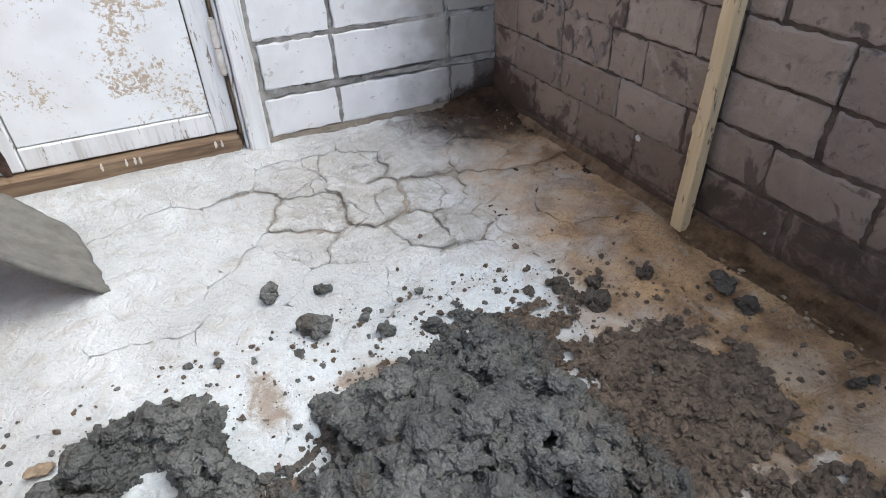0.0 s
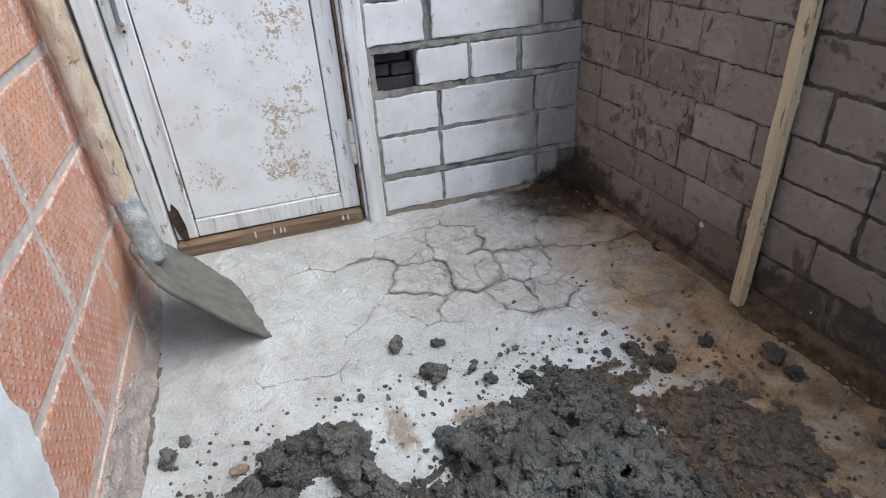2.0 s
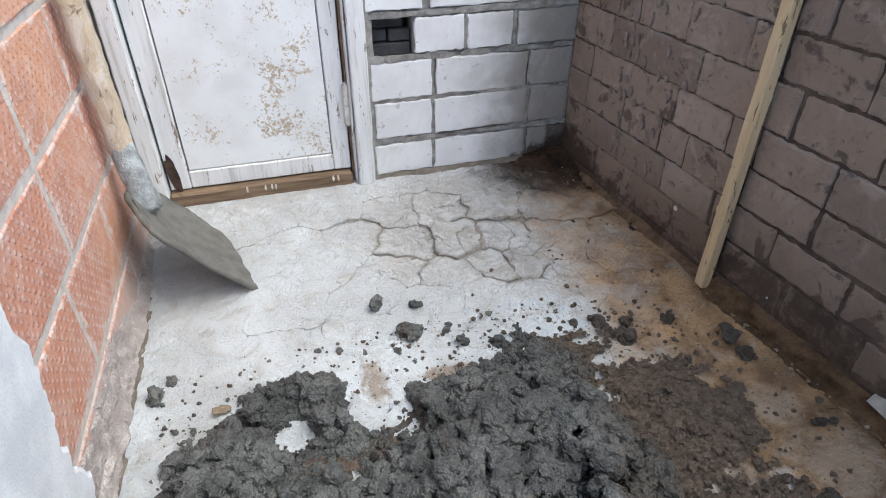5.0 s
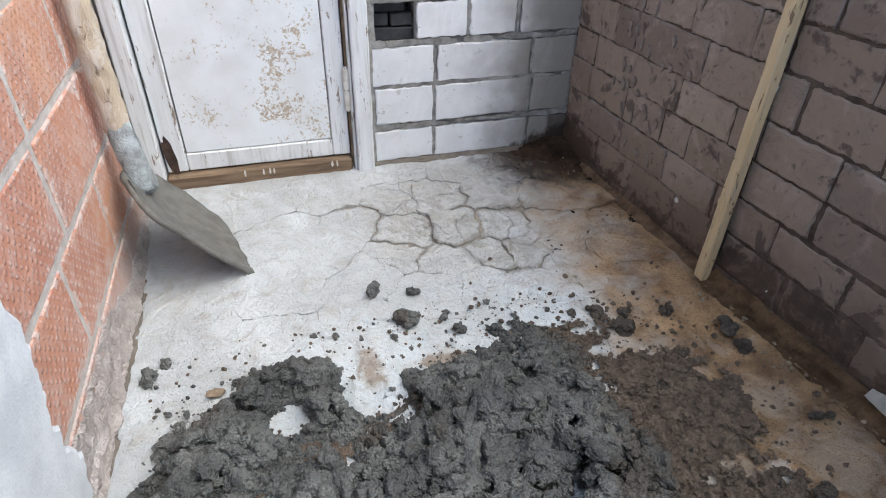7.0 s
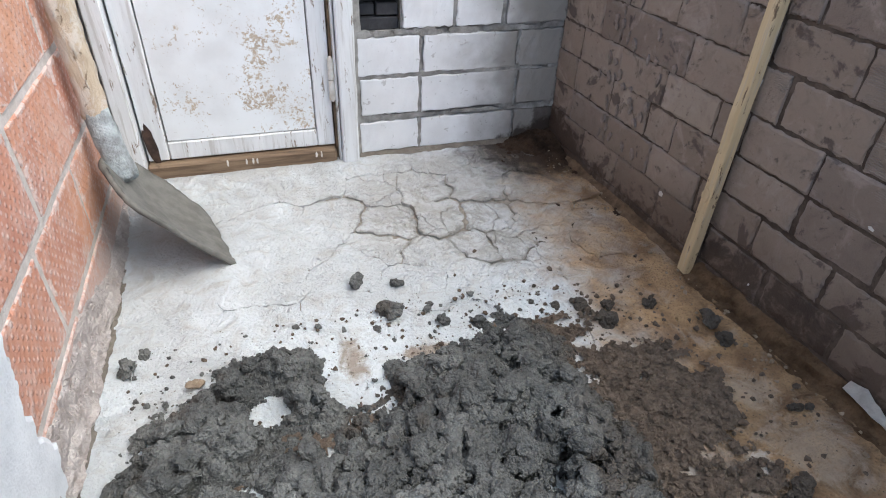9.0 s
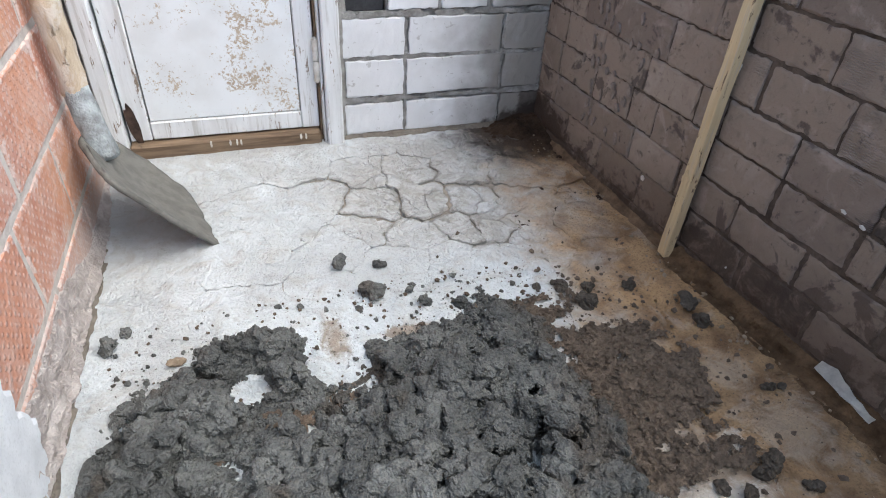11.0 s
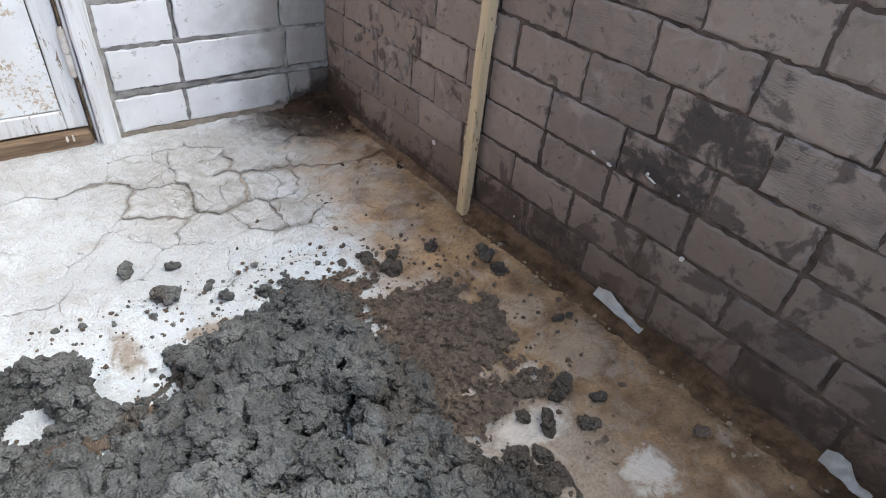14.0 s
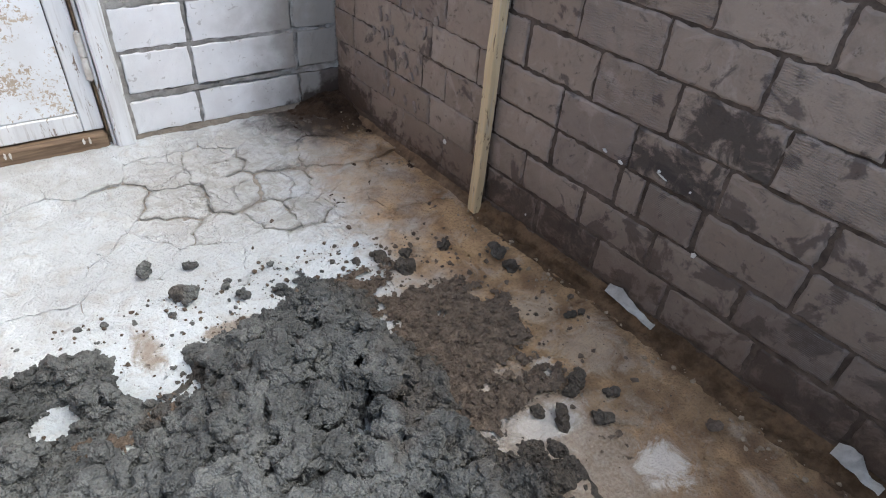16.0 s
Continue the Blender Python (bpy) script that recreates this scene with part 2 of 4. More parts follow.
    if soaked:
        soak = n.step(n.math("ADD", n.noise(14, 6, 0.7, 0.6), n.math("MULTIPLY", rim, 0.3)), 0.44, 0.62)
        col = n.mix(n.math("MULTIPLY", soak, 0.85), col, (0.042, 0.035, 0.032))
    # the damp foot, climbing in tongues, higher in the corner
    far = n.step(n.axis(1), -0.45, -0.05)
    close = n.math("SUBTRACT", 1.0, n.step(n.axis(1), -2.3, -1.0))
    foot = n.math("ADD", n.math("MULTIPLY", n.axis(2), -1.0), n.math("MULTIPLY", n.math("ADD", big, n.math("MULTIPLY", mid, 1.2)), 0.2))
    foot = n.math("ADD", foot, n.math("MULTIPLY", n.math("MULTIPLY", r3, close), 0.1))
    foot = n.step(n.math("ADD", foot, n.math("MULTIPLY", far, 0.13)), 0.13, 0.2)
    col = n.mix(n.math("MULTIPLY", foot, 0.85), col, (0.030, 0.021, 0.017))
    # brown stain of splashed mud over the lower courses
    splash = n.math("ADD", n.math("MULTIPLY", n.axis(2), -1.0), n.math("MULTIPLY", n.noise(4, 5, 0.6), 0.5))
    col = n.mix(n.math("MULTIPLY", n.step(splash, -0.1, 0.22), 0.4), col, (0.09, 0.058, 0.041))
    return n.done(col, 0.8, n.bump(h, 0.9, 0.008), 0, 0.2)


def block_white():
    """Whitewashed blocks; the wash thins and corner shade is painted in towards the corner; the foot is damp."""
    n = Nodes("whitewashed_block")
    big, mid, fine = n.noise(6, 5), n.noise(30, 6, 0.65, 0.8), n.noise(180, 3)
    r = n.random()
    col = n.mix(n.step(big, 0.3, 0.7), (0.73, 0.745, 0.77), (0.64, 0.65, 0.67))
    col = n.mix(n.math("MULTIPLY", n.step(mid, 0.62, 0.66), 0.6), col, (0.36, 0.355, 0.35))
    pit = n.step(n.noise(60, 3, 0.5), 0.7, 0.74)
    col = n.mix(n.math("MULTIPLY", pit, 0.6), col, (0.25, 0.24, 0.23))
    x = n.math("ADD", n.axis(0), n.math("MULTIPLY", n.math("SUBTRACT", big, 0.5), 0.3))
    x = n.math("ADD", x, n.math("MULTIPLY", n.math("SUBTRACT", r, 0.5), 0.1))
    # thinned wash plus painted shade: the colour darkens towards the corner
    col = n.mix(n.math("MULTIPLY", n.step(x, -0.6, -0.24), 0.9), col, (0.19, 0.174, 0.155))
    edge = n.math("ADD", n.axis(0), n.math("MULTIPLY", n.math("SUBTRACT", mid, 0.5), 0.06))
    edge = n.math("ADD", edge, n.math("MULTIPLY", n.math("SUBTRACT", r, 0.5), 0.14))
    bare = n.mix(n.step(n.noise(14, 6, 0.7), 0.3, 0.7), (0.07, 0.06, 0.054), (0.12, 0.105, 0.096))
    col = n.mix(n.math("MULTIPLY", n.step(edge, -0.17, -0.15), 0.96), col, bare)
    foot = n.math("ADD", n.math("MULTIPLY", n.axis(2), -1.0), n.math("MULTIPLY", n.axis(0), 0.4))
    foot = n.math("ADD", foot, n.math("MULTIPLY", n.math("SUBTRACT", n.noise(11, 6, 0.7), 0.5), 0.22))
    col = n.mix(n.math("MULTIPLY", n.step(foot, -0.2, -0.15), 0.9), col, (0.034, 0.025, 0.02))
    h = n.math("SUBTRACT", n.math("ADD", mid, n.math("MULTIPLY", fine, 0.3)), n.math("MULTIPLY", pit, 0.5))
    return n.done(col, 0.9, n.bump(h, 0.45, 0.005), 0, 0.25)


def block_red():
    """Hollow clay blocks with a stamped waffle face, dusted with lime."""
    n = Nodes("red_clay_block")
    big, mid, fine = n.noise(4, 5), n.noise(26, 6, 0.65, 0.5), n.noise(160, 3)
    waffle = n.math("MULTIPLY", n.math("SINE", n.math("MULTIPLY", n.axis(1), 200)),
                    n.math("SINE", n.math("MULTIPLY", n.axis(2), 200)))
    col = n.mix(n.random(), (0.54, 0.26, 0.18), (0.62, 0.33, 0.21))
    col = n.mix(n.step(big, 0.4, 0.75), col, (0.43, 0.2, 0.15))
    dots = n.step(waffle, 0.3, 0.75)
    dust = n.math("ADD", n.math("MULTIPLY", n.step(mid, 0.42, 0.72), 0.55), n.math("MULTIPLY", dots, n.math("MULTIPLY", n.step(big, 0.3, 0.6), 0.5)), True)
    col = n.mix(dust, col, (0.64, 0.48, 0.43))
    own = n.add("ShaderNodeSeparateXYZ")
    n.link(n.add("ShaderNodeTexCoord").outputs["Generated"], own.inputs[0])
    gx, gz = own.outputs[0], own.outputs[2]
    rim = n.math("MINIMUM", n.math("MULTIPLY", n.math("MINIMUM", gx, n.math("SUBTRACT", 1.0, gx)), 1.65), n.math("MINIMUM", gz, n.math("SUBTRACT", 1.0, gz)))
    rim = n.math("ADD", rim, n.math("MULTIPLY", n.math("SUBTRACT", n.noise(14, 8, 0.75, 0.8), 0.5), 0.8))
    lime = n.math("SUBTRACT", 1.0, n.step(rim, -0.02, 0.05))
    col = n.mix(n.math("MULTIPLY", lime, 0.6), col, (0.66, 0.6, 0.58))
    haze = n.step(n.noise(5.5, 7, 0.7, 0.9), 0.48, 0.66)
    col = n.mix(n.math("MULTIPLY", haze, 0.4), col, (0.62, 0.47, 0.42))
    low = n.math("ADD", n.math("MULTIPLY", n.axis(2), -1.0), n.math("MULTIPLY", mid, 0.3))
    col = n.mix(n.math("MULTIPLY", n.step(low, -0.08, 0.1), 0.65), col, (0.5, 0.46, 0.44))
    h = n.math("ADD", n.math("MULTIPLY", dots, 0.5), n.math("MULTIPLY", mid, 1.2))
    h = n.math("ADD", h, n.math("MULTIPLY", fine, 0.2))
    return n.done(col, 0.88, n.bump(h, 0.8, 0.007), 0, 0.25)


def paint_peeling():
    """White oil paint flaking off a tan hardboard panel."""
    n = Nodes("peeling_white_paint")
    where = n.noise(6.5, 4, 0.6, 0.5)
    flake = n.noise(90, 8, 0.68, 0.6)
    tan = n.mix(n.step(n.noise(20, 4), 0.35, 0.65), (0.46, 0.385, 0.29), (0.36, 0.29, 0.215))
    def worn_at(x0, z0, rx, rz):
        u, w = n.math("DIVIDE", n.math("SUBTRACT", n.axis(0), x0), rx), n.math("DIVIDE", n.math("SUBTRACT", n.axis(2), z0), rz)
        return n.math("SUBTRACT", 1.0, n.step(n.math("ADD", n.math("MULTIPLY", u, u), n.math("MULTIPLY", w, w)), 0.0, 1.0))
    high = n.math("MULTIPLY", n.math("MAXIMUM", worn_at(-1.26, 0.75, 0.16, 0.6), n.math("MULTIPLY", n.math("MAXIMUM", worn_at(-1.53, 0.29, 0.14, 0.16), worn_at(-1.25, 0.3, 0.16, 0.2)), 0.7)), 0.10)
    side = n.math("MULTIPLY", n.step(n.axis(2), 0.7, 1.2), 0.06)
    v = n.math("ADD", n.math("ADD", flake, n.math("MULTIPLY", where, 0.75)), n.math("ADD", high, side))
    bare = n.step(v, 1.03, 1.05)
    rim = n.math("MULTIPLY", n.step(v, 1.0, 1.03), 0.25)
    white = n.mix(n.step(n.noise(7, 5), 0.35, 0.7), (0.74, 0.775, 0.8), (0.66, 0.685, 0.7))
    scuff = n.step(n.noise(55, 7, 0.75, 0.9, n.stretch(1, 1, 0.45)), 0.63, 0.67)
    white = n.mix(n.math("MULTIPLY", scuff, 0.75), white, (0.4, 0.39, 0.37))
    white = n.mix(rim, white, (0.5, 0.47, 0.42))
    col = n.mix(n.math("MULTIPLY", bare, 0.9), white, tan)
    return n.done(col, 0.62, n.bump(bare, -0.4, 0.002), 0, 0.35)


def paint_wood(name="white_painted_wood", a=(0.71, 0.735, 0.755), b=(0.6, 0.615, 0.63), bare=(0.2, 0.16, 0.125), limit=0.6):
    n = Nodes(name)
    grain = n.noise(40, 5, 0.6, 0.3, n.stretch(1, 1, 0.08))
    chips = n.noise(42, 8, 0.72, 0.5, n.stretch(1, 1, 0.22))
    col = n.mix(n.step(grain, 0.3, 0.75), a, b)
    streak = n.noise(60, 6, 0.7, 0.5, n.stretch(1, 1, 0.05))
    col = n.mix(n.math("MULTIPLY", n.step(streak, 0.53, 0.64), 0.5), col, (0.36, 0.35, 0.33))
    col = n.mix(n.step(chips, limit, limit + 0.03), col, bare)
    return n.done(col, 0.65, n.bump(n.math("ADD", grain, chips), 0.3, 0.003), 0, 0.35)


def raw_wood(name, a, b, along=(0.08, 1, 1)):
    n = Nodes(name)
    grain = n.noise(45, 6, 0.65, 0.5, n.stretch(*along))
    stain = n.noise(12, 6, 0.65)
    col = n.mix(n.step(grain, 0.3, 0.7), a, b)
    col = n.mix(n.math("MULTIPLY", n.step(stain, 0.58, 0.68), 0.75), col, tuple(c * 0.3 for c in a))
    return n.done(col, 0.8, n.bump(grain, 0.4, 0.003), 0, 0.3)


def crusted_wood():
    """A wooden pole under a cracked crust of dried mud and pale cement."""
    n = Nodes("mud_crusted_wood")
    grain = n.noise(45, 6, 0.65, 0.6, n.stretch(1, 1, 0.2))
    crust = n.noise(16, 7, 0.7, 0.9, n.stretch(1, 1, 0.6))
    col = n.mix(n.step(grain, 0.3, 0.7), (0.58, 0.485, 0.37), (0.47, 0.375, 0.275))
    col = n.mix(n.step(crust, 0.45, 0.54), col, (0.6, 0.54, 0.47))
    col = n.mix(n.math("MULTIPLY", n.step(crust, 0.6, 0.64), 0.6), col, (0.42, 0.42, 0.39))
    crack = n.step(n.noise(38, 6, 0.7, 1.2, n.stretch(1, 1, 0.5)), 0.6, 0.65)
    col = n.mix(n.math("MULTIPLY", crack, 0.6), col, (0.25, 0.17, 0.11))
    h = n.math("SUBTRACT", n.math("ADD", crust, n.math("MULTIPLY", grain, 0.4)), n.math("MULTIPLY", crack, 0.4))
    return n.done(col, 0.85, n.bump(h, 0.9, 0.012), 0, 0.3)


def mortar_wet():
    """Damp grey cement mortar, crumbly, browner where it meets the mud."""
    n = Nodes("damp_mortar")
    big, mid, fine = n.noise(7, 5), n.noise(45, 4, 0.6), n.noise(200, 3, 0.5)
    grains = n.math("MULTIPLY", n.cells(170), -1.0)
    col = n.mix(n.step(big, 0.35, 0.65), (0.074, 0.077, 0.076), (0.145, 0.149, 0.145))
    col = n.mix(n.math("MULTIPLY", n.step(mid, 0.5, 0.7), 0.5), col, (0.045, 0.044, 0.042))
    tan = n.step(n.math("ADD", n.axis(0), n.math("MULTIPLY", big, 0.5)), -0.5, -0.25)
    tan = n.math("MAXIMUM", n.math("MULTIPLY", tan, 0.8), n.math("MULTIPLY", n.step(n.noise(5, 4), 0.56, 0.66), 0.6))
    col = n.mix(tan, col, (0.062, 0.048, 0.036))
    crumb = n.math("MULTIPLY", n.cells(75), -1.0)
    h = n.math("ADD", n.math("ADD", n.math("MULTIPLY", mid, 0.7), n.math("MULTIPLY", fine, 0.4)), n.math("ADD", n.math("MULTIPLY", grains, 0.55), n.math("MULTIPLY", crumb, 0.8)))
    return n.done(col, 0.8, n.bump(h, 1.0, 0.0095), 0, 0.22)


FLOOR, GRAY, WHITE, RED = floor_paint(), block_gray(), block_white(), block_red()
GRAY_COMB, GRAY_WET = block_gray("combed_cement_brick", combed=True), block_gray("soaked_cement_brick", soaked=True)
PEEL, PAINT, MORTAR = paint_peeling(), paint_wood(), mortar_wet()
JOINT_W = plain_grain("grey_joint_mortar", (0.34, 0.335, 0.325), (0.17, 0.163, 0.155), 24, bump=0.8, depth=0.006)
JOINT_G = plain_grain("dark_joint_mortar", (0.043, 0.031, 0.024), (0.11, 0.084, 0.068), 18, bump=0.6, depth=0.006)
CRUST = plain_grain("torn_mortar_crust", (0.17, 0.138, 0.12), (0.27, 0.225, 0.2), 40, bump=0.9, depth=0.006)
JOINT_R = plain_grain("pale_joint_mortar", (0.6, 0.56, 0.53), (0.46, 0.42, 0.39), 25, bump=0.6, depth=0.006)
PLASTER = plain_grain("white_plaster", (0.74, 0.77, 0.81), (0.58, 0.61, 0.65), 9, bump=0.4, depth=0.005)
CRACK = plain_grain("gravelly_crack_dirt", (0.34, 0.305, 0.26), (0.2, 0.175, 0.145), 30, bump=1.0, depth=0.012)
DIRT = plain_grain("dark_dirt", (0.115, 0.1, 0.085), (0.185, 0.165, 0.14), 14, bump=0.6, depth=0.008)
SILL = raw_wood("bare_threshold_wood", (0.25, 0.18, 0.12), (0.1, 0.068, 0.046))
BATTEN = paint_wood("yellowed_painted_batten", (0.58, 0.455, 0.28), (0.47, 0.36, 0.215), (0.14, 0.095, 0.06), 0.58)
HANDLE = crusted_wood()
STEEL = plain_grain("cement_coated_steel", (0.11, 0.109, 0.1), (0.175, 0.173, 0.16), 16, 0.8, bump=0.45, depth=0.005)
SOCKET = plain_grain("smeared_socket_steel", (0.44, 0.49, 0.51), (0.2, 0.215, 0.22), 26, 0.6, bump=0.9, depth=0.008)
DARK = plain_grain("near_black_brick", (0.035, 0.036, 0.04), (0.06, 0.06, 0.065), 20)
IRON = plain_grain("painted_iron", (0.68, 0.67, 0.64), (0.5, 0.47, 0.42), 40, 0.5)
ROT_GAP_DARK = plain_grain("rot_and_gap_dark", (0.025, 0.017, 0.015), (0.075, 0.048, 0.037), 40)
PAPER = plain_grain("white_paper_scrap", (0.6, 0.585, 0.555), (0.45, 0.435, 0.41), 40, 0.8)
FILLET = plain_grain("smeared_fillet_mortar", (0.56, 0.52, 0.5), (0.36, 0.315, 0.295), 16, bump=1.0, depth=0.012)
LEDGE = plain_grain("damp_brown_concrete", (0.05, 0.031, 0.018), (0.14, 0.09, 0.053), 16, 0.9, bump=0.8, depth=0.01, spec=0.08)
SPILL = plain_grain("brown_grey_mortar", (0.14, 0.107, 0.081), (0.07, 0.053, 0.041), 34, 0.88, 90, bump=1.0, depth=0.012)
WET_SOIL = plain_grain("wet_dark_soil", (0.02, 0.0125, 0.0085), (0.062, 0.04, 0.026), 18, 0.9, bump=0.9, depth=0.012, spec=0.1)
SOIL = plain_grain("brown_soil", (0.2, 0.135, 0.085), (0.09, 0.058, 0.037), 20, 0.9, bump=0.9, depth=0.01, spec=0.1)
GRIT = plain_grain("tan_grit", (0.3, 0.24, 0.175), (0.16, 0.12, 0.085), 60, 0.85)
GRAYIRON = plain_grain("dull_grey_steel", (0.3, 0.32, 0.34), (0.22, 0.23, 0.25), 40, 0.45, metal=0.6)


# ---- mesh helpers ----
def mesh_object(name, bm, material, parent=None, label="", smooth=False):
    me = bpy.data.meshes.new(name)
    bm.normal_update()
    bm.to_mesh(me)
    bm.free()
    me.materials.append(material)
    if smooth:
        me.polygons.foreach_set("use_smooth", [True] * len(me.polygons))
    ob = new(name, me)
    ob.parent = parent
    if label:
        tagged(ob, label)
    return ob


part = mesh_object


def add_box(bm, lo, hi, bevel=0.0, segments=1):
    size = [b - a for a, b in zip(lo, hi)]
    mid = [(a + b) / 2 for a, b in zip(lo, hi)]
    made = bmesh.ops.create_cube(bm, size=1, matrix=Matrix.Translation(mid) @ Matrix.Diagonal((*size, 1)))
    if bevel:
        edges = list({e for v in made["verts"] for e in v.link_edges})
        bmesh.ops.bevel(bm, geom=edges, offset=bevel, segments=segments, affect="EDGES", profile=0.6)
    return bm


def box(lo, hi, bevel=0.0, segments=1):
    return add_box(bmesh.new(), lo, hi, bevel, segments)


def grid_mesh(xs, ys, height):
    """A sheet over the plan; height(X, Y) gives z for arrays. A nan drops the vertex's faces."""
    X, Y = np.meshgrid(xs, ys)
    Z = height(X, Y)
    bm = bmesh.new()
    rows = [[bm.verts.new((X[i, j], Y[i, j], Z[i, j])) if Z[i, j] == Z[i, j] else None
             for j in range(len(xs))] for i in range(len(ys))]
    for i in range(len(ys) - 1):
        for j in range(len(xs) - 1):
            q = (rows[i][j], rows[i][j + 1], rows[i + 1][j + 1], rows[i + 1][j])
            if all(q):
                bm.faces.new(q)
    loose = [v for v in bm.verts if not v.link_faces]
    bmesh.ops.delete(bm, geom=loose, context="VERTS")
    return bm


def value_noise(x, y, scale, seed=0):
    """Smooth noise in 0..1 over arrays."""
    table = np.random.RandomState(seed).rand(64, 64)
    u, v = x * scale + 1000, y * scale + 1000
    i, j = np.floor(u).astype(int), np.floor(v).astype(int)
    f, g = u - i, v - j
    f, g = f * f * (3 - 2 * f), g * g * (3 - 2 * g)
    a, b = table[i % 64, j % 64], table[(i + 1) % 64, j % 64]
    c, d = table[i % 64, (j + 1) % 64], table[(i + 1) % 64, (j + 1) % 64]
    return (a * (1 - f) + b * f) * (1 - g) + (c * (1 - f) + d * f) * g


def fractal(x, y, scale, octaves=4, seed=0):
    total, amp, norm = 0, 1, 0
    for k in range(octaves):
        total, norm = total + amp * value_noise(x, y, scale * 2 ** k, seed + k), norm + amp
        amp *= 0.5
    return total / norm


def lumps(x, y, scale, seed=0):
    """Rounded bumps, 1 at a bump's middle and 0 in the cracks between."""
    table = np.random.RandomState(seed).rand(64, 64, 2)
    u, v = x * scale + 1000, y * scale + 1000
    i, j = np.floor(u).astype(int), np.floor(v).astype(int)
    best = np.full(np.shape(x), 9.0)
    for a in (-1, 0, 1):
        for b in (-1, 0, 1):
            p = table[(i + a) % 64, (j + b) % 64]
            best = np.minimum(best, (i + a + p[..., 0] - u) ** 2 + (j + b + p[..., 1] - v) ** 2)
    return np.clip(1 - best, 0, 1)


# ---- the setting ----
# wall tops are out of view; their heights are set to steer the skylight
LEFT, REAR, TOP, LOW, HOUSE = -1.83, -3.7, 2.4, 1.2, 3.4
SKEW = 0.075


def wall_x(y):
    """The face of the grey brick wall, which stands a little out of square."""
    return -0.098 - SKEW * y


def smooth01(v, lo, hi):
    t = np.clip((v - lo) / (hi - lo), 0, 1)
    return t * t * (3 - 2 * t)


def floor_level(x, y):
    """The floor rises to the door wall and sinks a little along the clay wall."""
    return 0.03 * smooth01(y, -0.3, -0.02) - 0.03 * smooth01(-x, 1.45, 1.8) * smooth01(-y, 0.2, 0.6)


def bed(X, Y):
    return floor_level(X, Y) - 0.010 + 0.008 * (fractal(X, Y, 12, 3, 31) - 0.5)


floor = tagged(part("floor", grid_mesh(np.arange(LEFT - 0.02, 0.25, 0.03), np.arange(REAR, 0.05, 0.03), bed), CRACK, smooth=True),
               "cracked whitewashed concrete floor, muddy along the brick wall", "floor", kind="structure")
part("slab", box((LEFT - 0.2, REAR - 0.2, -0.2), (0.45, 0.2, -0.09)), DIRT, floor)
DOOR_L, DOOR_R, DOOR_TOP = -1.815, -0.965, 2.02
bm = bmesh.new()
add_box(bm, (DOOR_R, 0.015, -0.15), (0.0, 0.2, 0.525))
add_box(bm, (DOOR_R, 0.015, 0.668), (0.0, 0.2, HOUSE))
add_box(bm, (-0.772, 0.015, 0.525), (0.0, 0.2, 0.668))
add_box(bm, (LEFT - 0.6, 0.012, -0.15), (DOOR_L, 0.2, HOUSE))
add_box(bm, (DOOR_L, 0.012, DOOR_TOP), (DOOR_R, 0.2, HOUSE))
add_box(bm, (0.0, 0.02, -0.15), (0.8, 0.2, HOUSE))
wall_back = tagged(part("wall_back", bm, JOINT_W),
                   "whitewashed block wall with thick grey mortar joints and a damp corner", "wall", kind="structure")
bm = box((0.0045, REAR, -0.15), (0.2, 0.012, LOW))
for v in bm.verts:
    v.co.x += wall_x(v.co.y)
wall_right = tagged(part("wall_right", bm, JOINT_G),
                    "grey cement brick wall with recessed joints and a damp foot", "wall", kind="structure")
wall_left = tagged(part("wall_left", box((LEFT - 0.2, REAR, -0.15), (LEFT - 0.004, 0.012, TOP)), JOINT_R),
                   "red clay block wall with pale mortar joints and patchy plaster", "wall", kind="structure")
# unseen wall, added to keep low light from behind off the heap
tagged(part("added_wall_rear", box((LEFT - 0.2, REAR - 0.2, -0.15), (0.45, REAR, 1.7)), PLASTER), "added unseen plain wall closing the roofless porch and blocking light from behind", "wall", kind="structure")
tagged(part("ground", box((-60, -60, -0.5), (60, 60, -0.21)), DIRT), "bare earth outside the porch", "ground", kind="structure")


def strip(along, profile, uneven, seed, freq=9):
    """A rough fillet: the profile is a list of (out, up) swept along y; uneven is its jitter in metres."""
    bm = bmesh.new()
    rows = []
    for y in along:
        row = []
        for k, (x, z) in enumerate(profile):
            dx = uneven * (noise.noise((y * freq, k * 1.7, seed)) + 0.5 * noise.noise((y * freq * 4, k * 2.1, seed + 5)))
            dz = uneven * (noise.noise((y * freq, k * 1.7, seed + 9)) + 0.5 * noise.noise((y * freq * 4, k * 2.1, seed + 15)))
            row.append(bm.verts.new((x + dx, y, z + dz)))
        rows.append(row)
    for a, b in zip(rows, rows[1:]):
        for k in range(len(profile) - 1):
            bm.faces.new((a[k], a[k + 1], b[k + 1], b[k]))
    bmesh.ops.recalc_face_normals(bm, faces=bm.faces)
    return bm


bm = strip(np.arange(-3.6, -0.05, 0.01), [(LEFT - 0.012, 0.135), (LEFT + 0.0, 0.125), (LEFT + 0.004, 0.11), (LEFT + 0.004, 0.09), (LEFT + 0.008, 0.06), (LEFT + 0.009, 0.035), (LEFT + 0.015, 0.012), (LEFT + 0.018, -0.005), (LEFT + 0.026, -0.018), (LEFT + 0.016, -0.05)], 0.013, 3, 17)
for v in bm.verts:
    if v.co.z > 0:
        v.co.z *= float(0.3 + 0.7 * smooth01(-v.co.y, 0.55, 0.9))
part("fillet", bm, FILLET, wall_left, "rough grey mortar smeared along the wall's foot")
